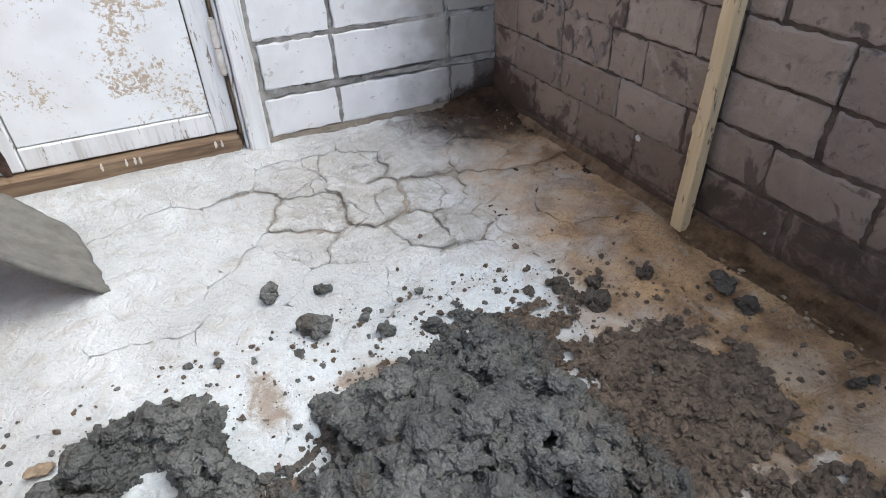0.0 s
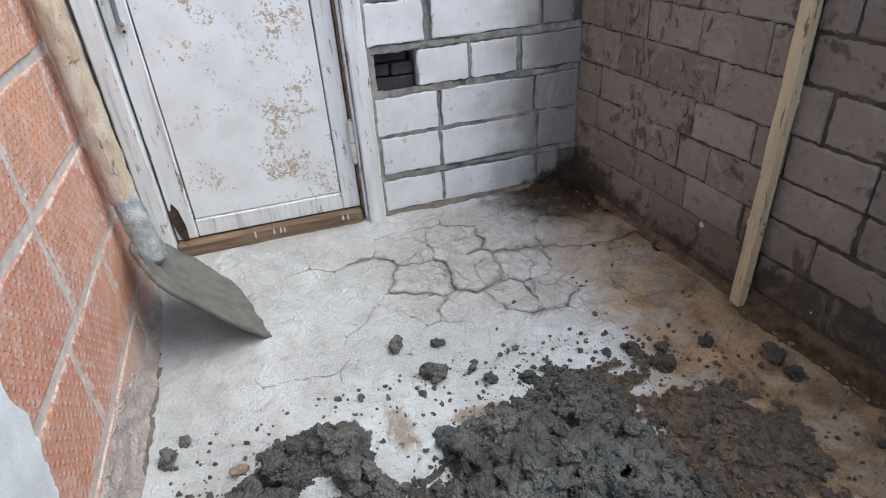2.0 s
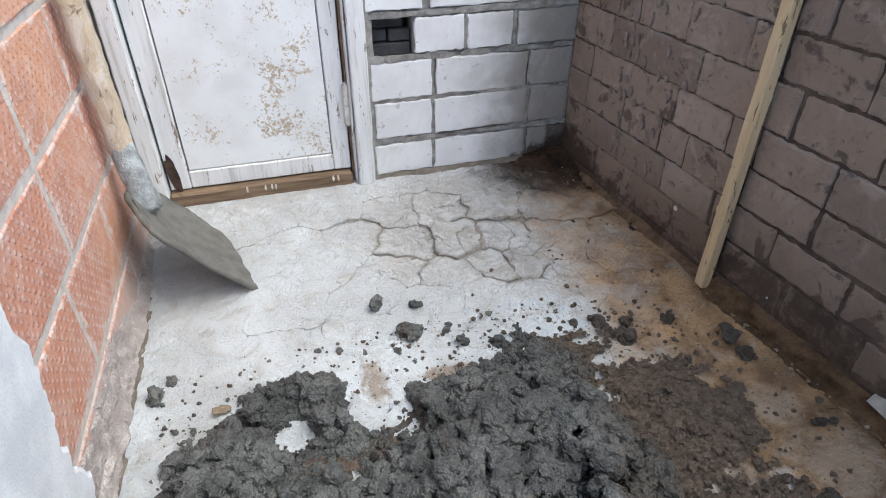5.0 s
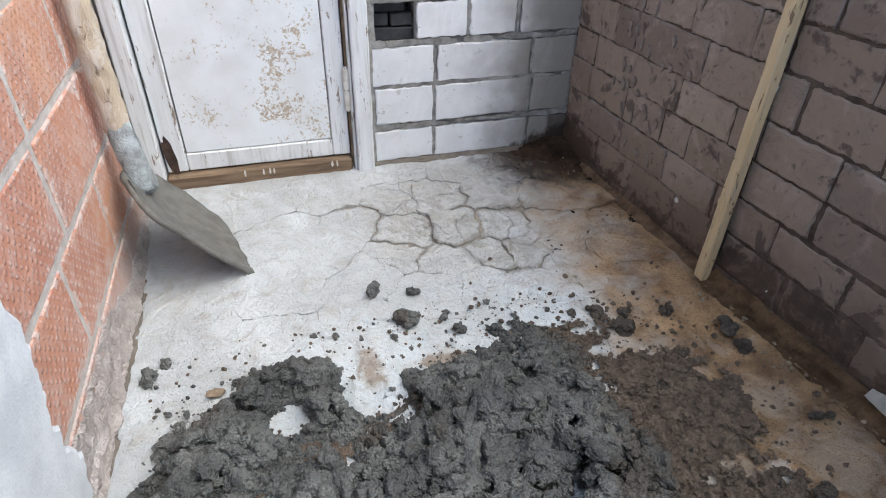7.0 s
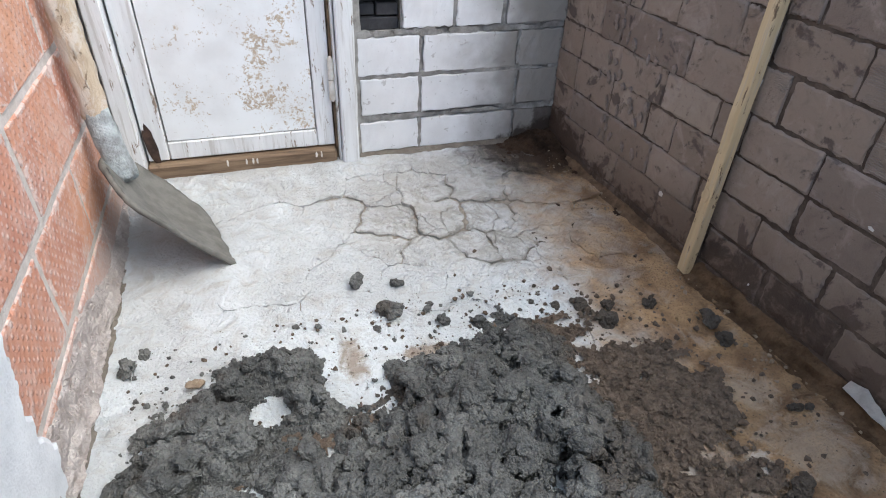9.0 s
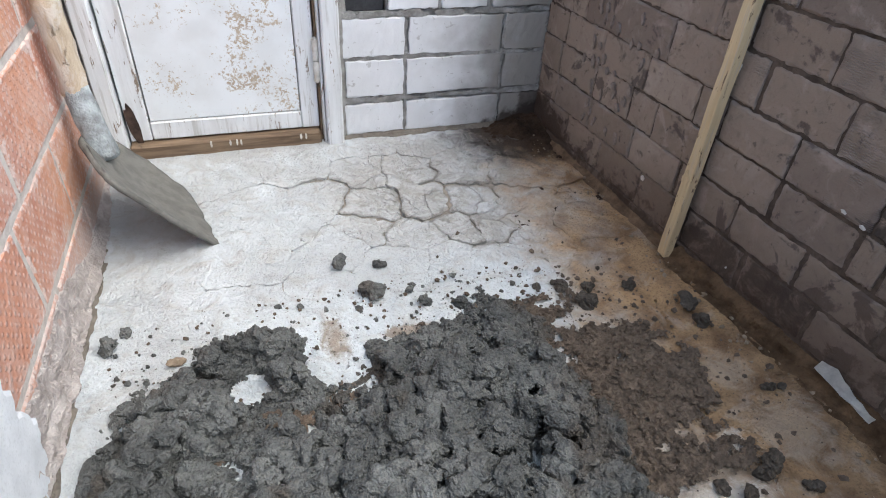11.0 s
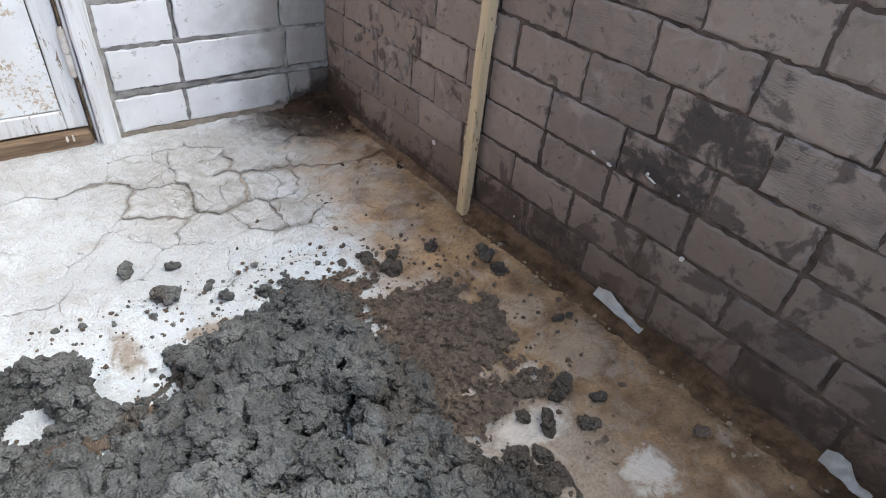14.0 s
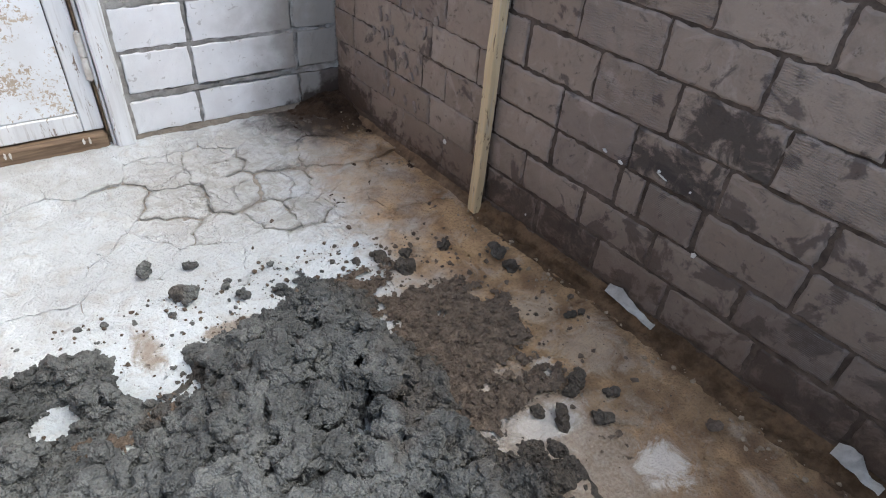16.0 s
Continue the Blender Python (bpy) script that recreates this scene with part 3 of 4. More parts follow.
bm = strip(np.arange(-3.6, -1.0, 0.012), [(0.012, 0.052), (-0.008, 0.043), (-0.018, 0.032), (-0.026, 0.014), (-0.034, 0.005), (-0.044, 0.003), (-0.056, 0.001), (-0.068, -0.012)], 0.010, 8, 20)
for v in bm.verts:
    v.co.x += wall_x(v.co.y)
part("ledge", bm, LEDGE, wall_right, "damp brown concrete ledge along the wall's foot")
bm = strip(np.arange(-1.0, 0.0, 0.012), [(0.01, 0.03), (-0.006, 0.022), (-0.014, 0.012), (-0.024, 0.004), (-0.04, -0.02)], 0.01, 18)
for v in bm.verts:
    v.co.x += wall_x(v.co.y)
part("damp_soil", bm, SOIL, wall_right, "loose brown soil along the wall's foot")


part("seam", strip(np.arange(-3.6, -0.05, 0.012), [(LEFT + 0.010, -0.018), (LEFT + 0.022, -0.026), (LEFT + 0.030, -0.031), (LEFT + 0.038, -0.045)], 0.008, 44, 24),
     DIRT, wall_left, "grey seam of dirt where the wall meets the floor")
bm = strip(np.arange(-1.04, -0.02, 0.012), [(0.02, 0.05), (-0.004, 0.042), (-0.012, 0.034), (-0.022, 0.029), (-0.034, 0.01)], 0.008, 61, 22)
for v in bm.verts:
    v.co = Vector((v.co.y, v.co.x, v.co.z))
bmesh.ops.recalc_face_normals(bm, faces=bm.faces)
part("seam", bm, DIRT, wall_back, "dirt gathered along the foot of the wall")


def ragged_sheet(x, thick, z0, z1, y0, y1):
    """Plaster on the clay wall with a broken edge towards the door."""
    bm = bmesh.new()
    rows = []
    for z in np.arange(z0, z1, 0.012):
        edge = y0 + 0.10 * (z - 0.4) + 0.05 * noise.noise((z * 6, 1, 0)) + 0.03 * noise.noise((z * 25, 4, 0)) + 0.012 * noise.noise((z * 80, 7, 0))
        rows.append([bm.verts.new(c) for c in ((x - 0.01, edge + 0.004, z), (x + thick * 0.6, edge, z), (x + thick, edge - 0.015, z),
                                               (x + thick * (1 + 0.3 * noise.noise((z * 9, 3, 1))), edge - 0.12, z),
                                               (x + thick * (1 + 0.3 * noise.noise((z * 7, 8, 1))), edge - 0.4, z), (x + thick, y1, z))])
    for a, b in zip(rows, rows[1:]):
        for k in range(5):
            bm.faces.new((a[k], a[k + 1], b[k + 1], b[k]))
    bmesh.ops.recalc_face_normals(bm, faces=bm.faces)
    return bm


part("plaster", ragged_sheet(LEFT, 0.016, -0.04, TOP - 0.01, -1.285, REAR + 0.01), PLASTER, wall_left, "bluish white plaster with a broken edge")


# ---- door ----
def cylinder(a, b, r, sides=14, r2=None):
    a, b = Vector(a), Vector(b)
    bm = bmesh.new()
    turn = (b - a).to_track_quat("Z", "Y").to_matrix().to_4x4()
    bmesh.ops.create_cone(bm, cap_ends=True, segments=sides, radius1=r, radius2=r if r2 is None else r2, depth=(b - a).length,
                          matrix=Matrix.Translation((a + b) / 2) @ turn)
    return bm


def blotch(center, across, up, normal, a, b, seed, sides=22, thick=0.003):
    """A thin flake with an uneven outline."""
    c, u, v, n = Vector(center), Vector(across), Vector(up), Vector(normal)
    bm = bmesh.new()
    top, low = [], []
    for k in range(sides):
        t = 2 * math.pi * k / sides
        r = 1 + 0.45 * noise.noise((math.cos(t) * 1.3, math.sin(t) * 1.3, seed)) + 0.2 * noise.noise((math.cos(t) * 4, math.sin(t) * 4, seed))
        p = c + u * (a * r * math.cos(t)) + v * (b * r * math.sin(t))
        top.append(bm.verts.new(p + n * thick))
        low.append(bm.verts.new(p - n * 0.001))
    bm.faces.new(top)
    for k in range(sides):
        j = (k + 1) % sides
        bm.faces.new((top[k], low[k], low[j], top[j]))
    bmesh.ops.recalc_face_normals(bm, faces=bm.faces)
    return bm


def board(lo, hi, seed, wear=0.003, bevel=0.004):
    """A timber with slightly wavering, worn edges."""
    bm = box(lo, hi, bevel)
    size = [b - a for a, b in zip(lo, hi)]
    k = size.index(max(size))
    cuts = max(2, int(size[k] / 0.05))
    edges = [e for e in bm.edges if abs((e.verts[0].co - e.verts[1].co)[k]) > size[k] * 0.8]
    bmesh.ops.subdivide_edges(bm, edges=edges, cuts=cuts)
    for v in bm.verts:
        v.co += Vector(noise.noise_vector(v.co * 9 + Vector((seed, 0, 0)))) * wear * 0.5
    return bm


def build_door():
    y = 0.010
    door = tagged(new("door_1"), "old white-painted panelled wooden door with flaking paint, closed", "door", kind="structure")
    # added near-black sheet: stops daylight and stands in for shade in the gaps
    part("gap_dark_sheet", box((-1.757, y + 0.045, 0.082), (-1.047, y + 0.06, 1.985)), ROT_GAP_DARK, door)
    part("panel", box((-1.6695, y + 0.007, 0.1615), (-1.1205, y + 0.022, 1.857), 0.002), PEEL, door, "tan hardboard panel under flaking white paint")
    stile = part("stile", board((-1.750, y, 0.088), (-1.674, y + 0.04, 1.98), 1), PAINT, door)
    part("rot", blotch((-1.728, y - 0.001, 0.16), (1, 0, 0.1), (-0.1, 0, 1), (0, -1, 0), 0.02, 0.085, 3), ROT_GAP_DARK, stile, "dark rotten hole in the stile")
    part("stile", board((-1.117, y, 0.088), (-1.050, y + 0.04, 1.98), 2), PAINT, door)
    part("bottom_rail", board((-1.672, y + 0.001, 0.088), (-1.119, y + 0.039, 0.158), 3), PAINT, door)
    part("top_rail", board((-1.672, y + 0.001, 1.86), (-1.119, y + 0.039, 1.98), 4), PAINT, door)
    part("frame_post", board((-1.818, -0.03, 0.0), (-1.758, 0.09, 2.02), 5), PAINT, door)
    part("frame_stop", board((-1.045, 0.004, 0.0), (-1.037, 0.09, 2.02), 6, 0.002, 0.002), SILL, door, "bare brown edge of the frame")
    part("frame_stop", board((-1.036, -0.02, 0.0), (-1.027, 0.09, 2.02), 16, 0.002, 0.002), PAINT, door)
    part("frame_post", board((-1.024, -0.044, 0.022), (-0.958, 0.06, 2.02), 7, 0.006, 0.006), PAINT, door)
    part("frame_head", board((-1.757, -0.03, 1.985), (-1.047, 0.09, 2.02), 8), PAINT, door)
    part("threshold", board((-1.757, -0.022, 0.0), (-1.047, 0.09, 0.082), 9, 0.006, 0.008), SILL, door, "bare worn brown wooden threshold")
    for k, x in enumerate((-1.47, -1.40, -1.375, -1.36, -1.13, -1.11)):
        part("drip", blotch((x, -0.0225, 0.066), (1, 0, 0), (0, 0, 1), (0, -1, 0), 0.004, 0.012, k, 10), IRON, door, "run of white paint")
    hinge = part("hinge", cylinder((-1.047, -0.006, 0.285), (-1.047, -0.006, 0.362), 0.0115), IRON, door, "worn painted steel barrel hinge")
    part("knuckle", cylinder((-1.047, -0.006, 0.366), (-1.047, -0.006, 0.445), 0.0115), IRON, hinge)
    part("pin", cylinder((-1.047, -0.006, 0.278), (-1.047, -0.006, 0.452), 0.006), IRON, hinge)
    handle = part("handle", cylinder((-1.705, -0.035, 0.868), (-1.70, -0.035, 0.99), 0.008), GRAYIRON, door, "dull grey steel pull handle")
    part("foot", cylinder((-1.705, 0.012, 0.862), (-1.705, -0.036, 0.875), 0.008), GRAYIRON, handle)
    part("foot", cylinder((-1.70, 0.012, 0.996), (-1.70, -0.036, 0.985), 0.008), GRAYIRON, handle)
    part("plate", blotch((-1.703, y - 0.001, 0.85), (1, 0, 0), (0, 0, 1), (0, -1, 0), 0.016, 0.022, 2), IRON, handle)
    part("screw", cylinder((-1.703, y - 0.006, 0.842), (-1.703, y, 0.842), 0.005), ROT_GAP_DARK, handle)
    return door


build_door()
# mortar squeezed between the frame and the blocks
bm = strip(np.arange(0.0, 2.0, 0.02), [(-0.962, -0.02), (-0.952, -0.006), (-0.94, 0.001), (-0.925, 0.013)], 0.006, 28)
for v in bm.verts:
    v.co = Vector((v.co.x, v.co.z, v.co.y + 0.03))
part("jamb_fillet", bm, JOINT_W, wall_back, "grey mortar along the door frame")
# the near-black vent hole
for k, (a, b, z0, z1) in enumerate(((-0.96, -0.775, 0.526, 0.572), (-0.96, -0.865, 0.578, 0.622), (-0.858, -0.775, 0.578, 0.622), (-0.96, -0.80, 0.628, 0.668))):
    part("vent_brick", box((a, 0.035 + 0.012 * (k % 2), z0), (b, 0.11, z1), 0.004), DARK, wall_back)

# added dark box behind the vent, blocking daylight that would leak through
part("vent_light_stop", box((-0.965, 0.112, 0.5), (-0.76, 0.19, 0.7)), DARK, wall_back)

# ---- batten ----
batten = tagged(part("batten", board((-0.032, -0.02, 0), (0.0, 0.02, 1.6), 12, 0.005, 0.003), BATTEN),
                "long cream-painted wooden batten leaning on the grey brick wall", "batten")
batten.matrix_world = pose(-0.042, -0.992, 0.002, 0, 0.5, -4)
part("knot", blotch((-0.0325, 0.0, 0.29), (0, 1, 0), (0, 0, 1), (-1, 0, 0), 0.014, 0.024, 4), BATTEN, batten, "torn knot in the batten")


# ---- shovel ----
def build_shovel():
    shovel = tagged(new("shovel"), "cement-caked scoop shovel standing on its blade against the clay wall", "shovel")
    mid = Vector((-1.5235, -0.4165, 0.0))
    u = Vector((-0.584, -0.158, 0.796)).normalized()
    w = Vector((0.262, -0.965, 0)).normalized()
    n = u.cross(w).normalized()
    n = n if n.z > 0 else -n

    def spread(s, pts):
        return float(np.interp(s, [p[0] for p in pts], [p[1] for p in pts]))

    near = ((0, 0.19), (0.1, 0.205), (0.22, 0.212), (0.36, 0.21), (0.40, 0.18), (0.42, 0.12), (0.43, 0.05))
    far = ((0, 0.15), (0.03, 0.17), (0.07, 0.195), (0.25, 0.195), (0.33, 0.17), (0.38, 0.12), (0.41, 0.07), (0.43, 0.04))
    bm = bmesh.new()
    tops, lows = [], []
    for s in np.linspace(-0.012, 0.43, 30):
        top, low = [], []
        for k in range(25):
            f = k / 12 - 1
            across = f * (spread(s, near) if f > 0 else spread(s, far))
            ragged = 0.012 * noise.noise((across * 40, s * 40, 3)) if s < 0.05 or abs(f) > 0.9 else 0
            lift = -0.03 * (1 - abs(f) ** 2.2) * smooth01(s, 0.0, 0.2) * (1 - 0.6 * smooth01(s, 0.25, 0.42)) + 0.004 * noise.noise((across * 18, s * 18, 9))
            p = mid + u * (s + ragged) + w * (across + ragged * 0.5) + n * lift
            top.append(bm.verts.new(p + n * (0.010 + 0.003 * noise.noise((across * 60, s * 60, 2)))))
            low.append(bm.verts.new(p - n * 0.006))
        tops.append(top)
        lows.append(low)
    for grid, flip in ((tops, False), (lows, True)):
        for a, b in zip(grid, grid[1:]):
            for k in range(24):
                q = (a[k], a[k + 1], b[k + 1], b[k])
                bm.faces.new(q[::-1] if flip else q)
    ring = lambda g: [r[0] for r in g] + g[-1][1:] + [r[-1] for r in g[-2::-1]] + g[0][-2:0:-1]
    a, b = ring(tops), ring(lows)
    for k in range(len(a)):
        j = (k + 1) % len(a)
        bm.faces.new((a[k], a[j], b[j], b[k]))
    bmesh.ops.recalc_face_normals(bm, faces=bm.faces)
    part("blade", bm, STEEL, shovel, "broad steel blade coated in dry grey cement", smooth=True)

    def tube(points, name, material, label, rough, seed):
        bm = bmesh.new()
        rows = []
        for p, r in points:
            p = Vector(p)
            rows.append([bm.verts.new(p + Vector((math.cos(t), math.sin(t), 0)) * r * (1 + rough * noise.noise((math.cos(t) * 2, math.sin(t) * 2 + seed, p.z * 22))))
                         for t in np.linspace(0, 2 * math.pi, 18, endpoint=False)])
        for a, b in zip(rows, rows[1:]):
            for k in range(18):
                bm.faces.new((a[k], a[(k + 1) % 18], b[(k + 1) % 18], b[k]))
        bm.faces.new(rows[0][::-1])
        bm.faces.new(rows[-1])
        bmesh.ops.recalc_face_normals(bm, faces=bm.faces)
        return part(name, bm, material, shovel, label, smooth=True)

    foot, collar, head = Vector((-1.738, -0.452, 0.275)), Vector((-1.772, -0.402, 0.475)), Vector((-1.79, -0.395, 1.55))
    tube([(foot.lerp(collar, k / 10), 0.04 - 0.005 * k / 10) for k in range(11)], "socket", SOCKET, "tapered steel socket smeared with pale cement", 0.14, 4)
    tube([(collar.lerp(head, k / 90), 0.035) for k in range(-2, 91)], "handle", HANDLE, "thick wooden handle crusted with dried mud", 0.22, 9)
    return shovel


build_shovel()


# ---- mortar heap, spill and clods ----
def heap_form(X, Y):
    """The heap's broad shape: a high crumbled mound, a flatter shoulder towards the clay wall, a notch and a hole."""
    def hill(x, y, a, sx, sy):
        return a * np.exp(-((X - x) / sx) ** 2 - ((Y - y) / sy) ** 2)
    base = hill(-1.05, -1.66, 0.17, 0.25, 0.22) + hill(-0.90, -1.36, 0.125, 0.15, 0.15) + hill(-1.28, -1.52, 0.06, 0.2, 0.14)
    base += hill(-0.72, -1.58, 0.09, 0.10, 0.19) + hill(-1.54, -1.33, 0.065, 0.15, 0.09) + hill(-1.1, -1.95, 0.09, 0.5, 0.2)
    base += hill(-1.43, -1.10, 0.045, 0.12, 0.06) + hill(-1.31, -1.14, 0.045, 0.06, 0.1) + hill(-1.64, -1.5, 0.055, 0.11, 0.16) + hill(-0.72, -1.19, 0.035, 0.16, 0.08)
    base += hill(-1.51, -1.2, 0.04, 0.09, 0.09) + hill(-1.29, -1.27, 0.045, 0.07, 0.07) + hill(-1.58, -1.24, 0.03, 0.08, 0.06)
    base -= hill(-0.82, -1.55, 0.07, 0.03, 0.17) + hill(-1.40, -1.235, 0.11, 0.04, 0.03) + hill(-1.2, -1.17, 0.07, 0.05, 0.05) + hill(-1.30, -1.38, 0.05, 0.05, 0.05)
    return base - 0.014 - 0.05 * (fractal(X, Y, 9, 5, 3) - 0.45)


def heap_height(X, Y):
    base = heap_form(X, Y)
    wx, wy = X + 0.05 * fractal(X, Y, 22, 4, 8), Y + 0.05 * fractal(X, Y, 22, 4, 18)
    rough = np.clip(base * 12 + 0.3, 0, 1)
    z = base - 0.06 * np.clip(base * 14 - 0.5, 0, 1) + rough * (0.06 * (lumps(wx, wy, 8, 4) - 0.7) + 0.06 * (lumps(wx, wy, 17, 5) - 0.7)
                        + 0.024 * (lumps(wx, wy, 38, 6) - 0.7) + 0.011 * (lumps(wx, wy, 85, 7) - 0.7))
    z = z - rough * 0.05 * np.exp(-(np.abs(fractal(X, Y, 8, 3, 55) - 0.5) / 0.02) ** 2)
    z = z + 0.0045 * (value_noise(X, Y, 160, 91) - 0.5) + 0.003 * (value_noise(X, Y, 300, 92) - 0.5)
    return np.where(z + 0.034 * (fractal(X, Y, 30, 4, 77) - 0.5) > -0.006, z + floor_level(X, Y), np.nan)


heap = tagged(part("mortar_mound", grid_mesh(np.arange(-1.76, -0.45, 0.0045), np.arange(-2.15, -0.95, 0.0045), heap_height), MORTAR),
              "heap of damp grey cement mortar dumped on the floor", "mortar heap")


def spill_height(X, Y):
    """Thin trodden mortar beside the heap, with bare spots of floor showing through."""
    def zone(x, y, sx, sy):
        return np.exp(-((X - x) / sx) ** 2 - ((Y - y) / sy) ** 2)
    m = zone(-0.52, -1.40, 0.24, 0.24) + 0.75 * zone(-0.62, -1.13, 0.2, 0.06) + 0.5 * zone(-0.36, -1.48, 0.12, 0.16)
    m += 0.85 * zone(-0.60, -1.70, 0.16, 0.1) + 0.42 * zone(-0.34, -1.92, 0.07, 0.05) + 0.6 * zone(-0.36, -1.72, 0.09, 0.06)
    m += 0.45 * zone(-1.17, -1.10, 0.035, 0.09) + 0.5 * zone(-0.98, -1.125, 0.1, 0.03) + 0.8 * zone(-1.36, -1.3, 0.2, 0.14)
    m -= 0.8 * zone(-0.455, -1.375, 0.022, 0.02) + 0.5 * zone(-0.605, -1.33, 0.05, 0.03) + 0.6 * zone(-0.30, -1.365, 0.05, 0.03)
    m -= 0.9 * zone(-1.40, -1.235, 0.055, 0.045) + 0.6 * zone(-0.52, -1.647, 0.025, 0.015) + 0.7 * zone(-0.42, -1.80, 0.08, 0.045) + 0.6 * zone(-0.645, -1.80, 0.012, 0.012)
    m -= 0.5 * zone(-0.56, -1.13, 0.05, 0.02)
    m += 0.95 * (fractal(X, Y, 10, 6, 41) - 0.5) + 0.75 * (fractal(X, Y, 60, 3, 61) - 0.5)
    z = 0.0005 + 0.010 * np.clip(m - 0.42, 0, 0.6) + (0.014 * lumps(X, Y, 60, 44) + 0.010 * lumps(X, Y, 28, 45)) * fractal(X, Y, 16, 3, 46) ** 1.5 * np.clip((m - 0.45) * 3, 0, 1)
    z = z + 0.005 * (value_noise(X, Y, 170, 93) - 0.3) * np.clip((m - 0.5) * 4, 0, 1)
    return np.where(m > 0.54, z + 0.002 + floor_level(X, Y), np.nan)


tagged(part("mortar_spill", grid_mesh(np.arange(-1.62, -0.1, 0.005), np.arange(-2.1, -0.98, 0.005), spill_height), SPILL),
       "thin crumbly layer of brown-grey mortar trodden over the floor", "mortar", kind="stuff")

ICO = bmesh.new()
bmesh.ops.create_icosphere(ICO, subdivisions=3, radius=1)
ICO_V = np.array([v.co[:] for v in ICO.verts])
ICO_F = np.array([[v.index for v in f.verts] for f in ICO.faces])
ICO.free()
ICO = bmesh.new()
bmesh.ops.create_icosphere(ICO, subdivisions=2, radius=1)
CRUMB_V = np.array([v.co[:] for v in ICO.verts])
CRUMB_F = np.array([[v.index for v in f.verts] for f in ICO.faces])
ICO.free()
ICO = bmesh.new()
bmesh.ops.create_icosphere(ICO, subdivisions=1, radius=1)
TINY_V = np.array([v.co[:] for v in ICO.verts])
TINY_F = np.array([[v.index for v in f.verts] for f in ICO.faces])
ICO.free()
RS = np.random.RandomState(11)


def clod_points(size, verts, flat=0.75):
    """A crumbly lump: an uneven, broken ball grown over with knobs of three sizes."""
    d = RS.randn(5, 3)
    d /= np.linalg.norm(d, axis=1)[:, None]
    r = 1 + 0.13 * np.sin(verts @ d.T * 2.6 + RS.rand(5) * 6).sum(1)
    for cut in RS.randn(2, 3):
        along = verts @ (cut / np.linalg.norm(cut))
        r = np.minimum(r, RS.uniform(0.72, 0.98) / np.maximum(along, 0.05))
    for count, wide, amp in ((12, 0.55, 0.4), (50, 0.26, 0.26), (170, 0.13, 0.16)) if len(verts) > 300 else ((9, 0.5, 0.35), (30, 0.3, 0.15)) if len(verts) > 100 else ((9, 0.5, 0.35),):
        k = RS.randn(count, 3)
        k /= np.linalg.norm(k, axis=1)[:, None]
        gap = np.arccos(np.clip(verts @ k.T, -1, 1)) / (wide * RS.uniform(0.7, 1.3, count))
        r = r - amp + amp * np.sqrt(np.clip(1.6 - gap ** 2, 0, 1)).max(1)
    r = r * (1 + RS.uniform(-0.06, 0.06, len(verts)))
    v = verts * r[:, None] * (size * RS.uniform(0.92, 1.18, 3))
    v[:, 2] *= flat
    return v


def clod_cloud(name, places, material, verts, faces, **tags):
    """places: x, y, z, size. One mesh of many loose pieces."""
    vs, fs = [], []
    for x, y, z, size in places:
        fs.append(faces + len(vs) * len(verts))
        vs.append(clod_points(size, verts) + (x, y, z))
    me = bpy.data.meshes.new(name)
    me.from_pydata(np.concatenate(vs).tolist(), [], np.concatenate(fs).tolist())
    me.materials.append(material)
    return tagged(new(name, me), **tags)


def heap_spots(count, lo, hi, power=2.2, thick=-0.02, sink=0.1):
    """Places on the heap; thick is the least depth of mortar under a piece."""
    X, Y = RS.uniform(-1.72, -0.5, count * 6), RS.uniform(-2.1, -1.0, count * 6)
    Z, form = heap_height(X, Y), heap_form(X, Y)
    size = lo + (hi - lo) * RS.rand(count * 6) ** power
    ok = (Z == Z) & (form > thick) & (form > size * 0.6 - 0.012)
    return [(x, y, max(z, f * 0.8) + s * sink, s) for x, y, z, f, s in zip(X[ok], Y[ok], Z[ok], form[ok], size[ok])][:count]


def rim_spots(count):
    """Places on the bare floor close to the heap's edge, thinning outwards."""
    X, Y = RS.uniform(-1.76, -0.55, count * 14), RS.uniform(-1.7, -0.92, count * 14)
    form = heap_form(X, Y)
    ok = (form < 0.004) & (form > -0.016 - 0.012 * RS.rand(count * 14) ** 3)
    size = 0.002 + 0.009 * RS.rand(count * 14) ** 4
    return [(x, y, float(floor_level(x, y)) + s * 0.45, s) for x, y, s in zip(X[ok], Y[ok], size[ok])][:count]


clod_cloud("heap_clods", heap_spots(620, 0.018, 0.042, 1.4, 0.03, 0.35), MORTAR, ICO_V, ICO_F,
           label="crumbly clods of damp grey mortar making up the heap", category="mortar clods", kind="stuff")
clod_cloud("heap_crumbs", heap_spots(900, 0.006, 0.02, 1.5, -0.02, 0.35), MORTAR, ICO_V, ICO_F,
           label="loose clods of damp grey mortar lying over the heap", category="mortar crumbs", kind="stuff")
clod_cloud("knobbly_heap_crumbs", heap_spots(1200, 0.006, 0.016), MORTAR, CRUMB_V, CRUMB_F,
           label="knobbly damp mortar crumbs lying over the heap", category="mortar crumbs", kind="stuff")
clod_cloud("fine_heap_crumbs", heap_spots(3000, 0.003, 0.009), MORTAR, TINY_V, TINY_F,
           label="small damp mortar crumbs strewn over the heap", category="mortar crumbs", kind="stuff")


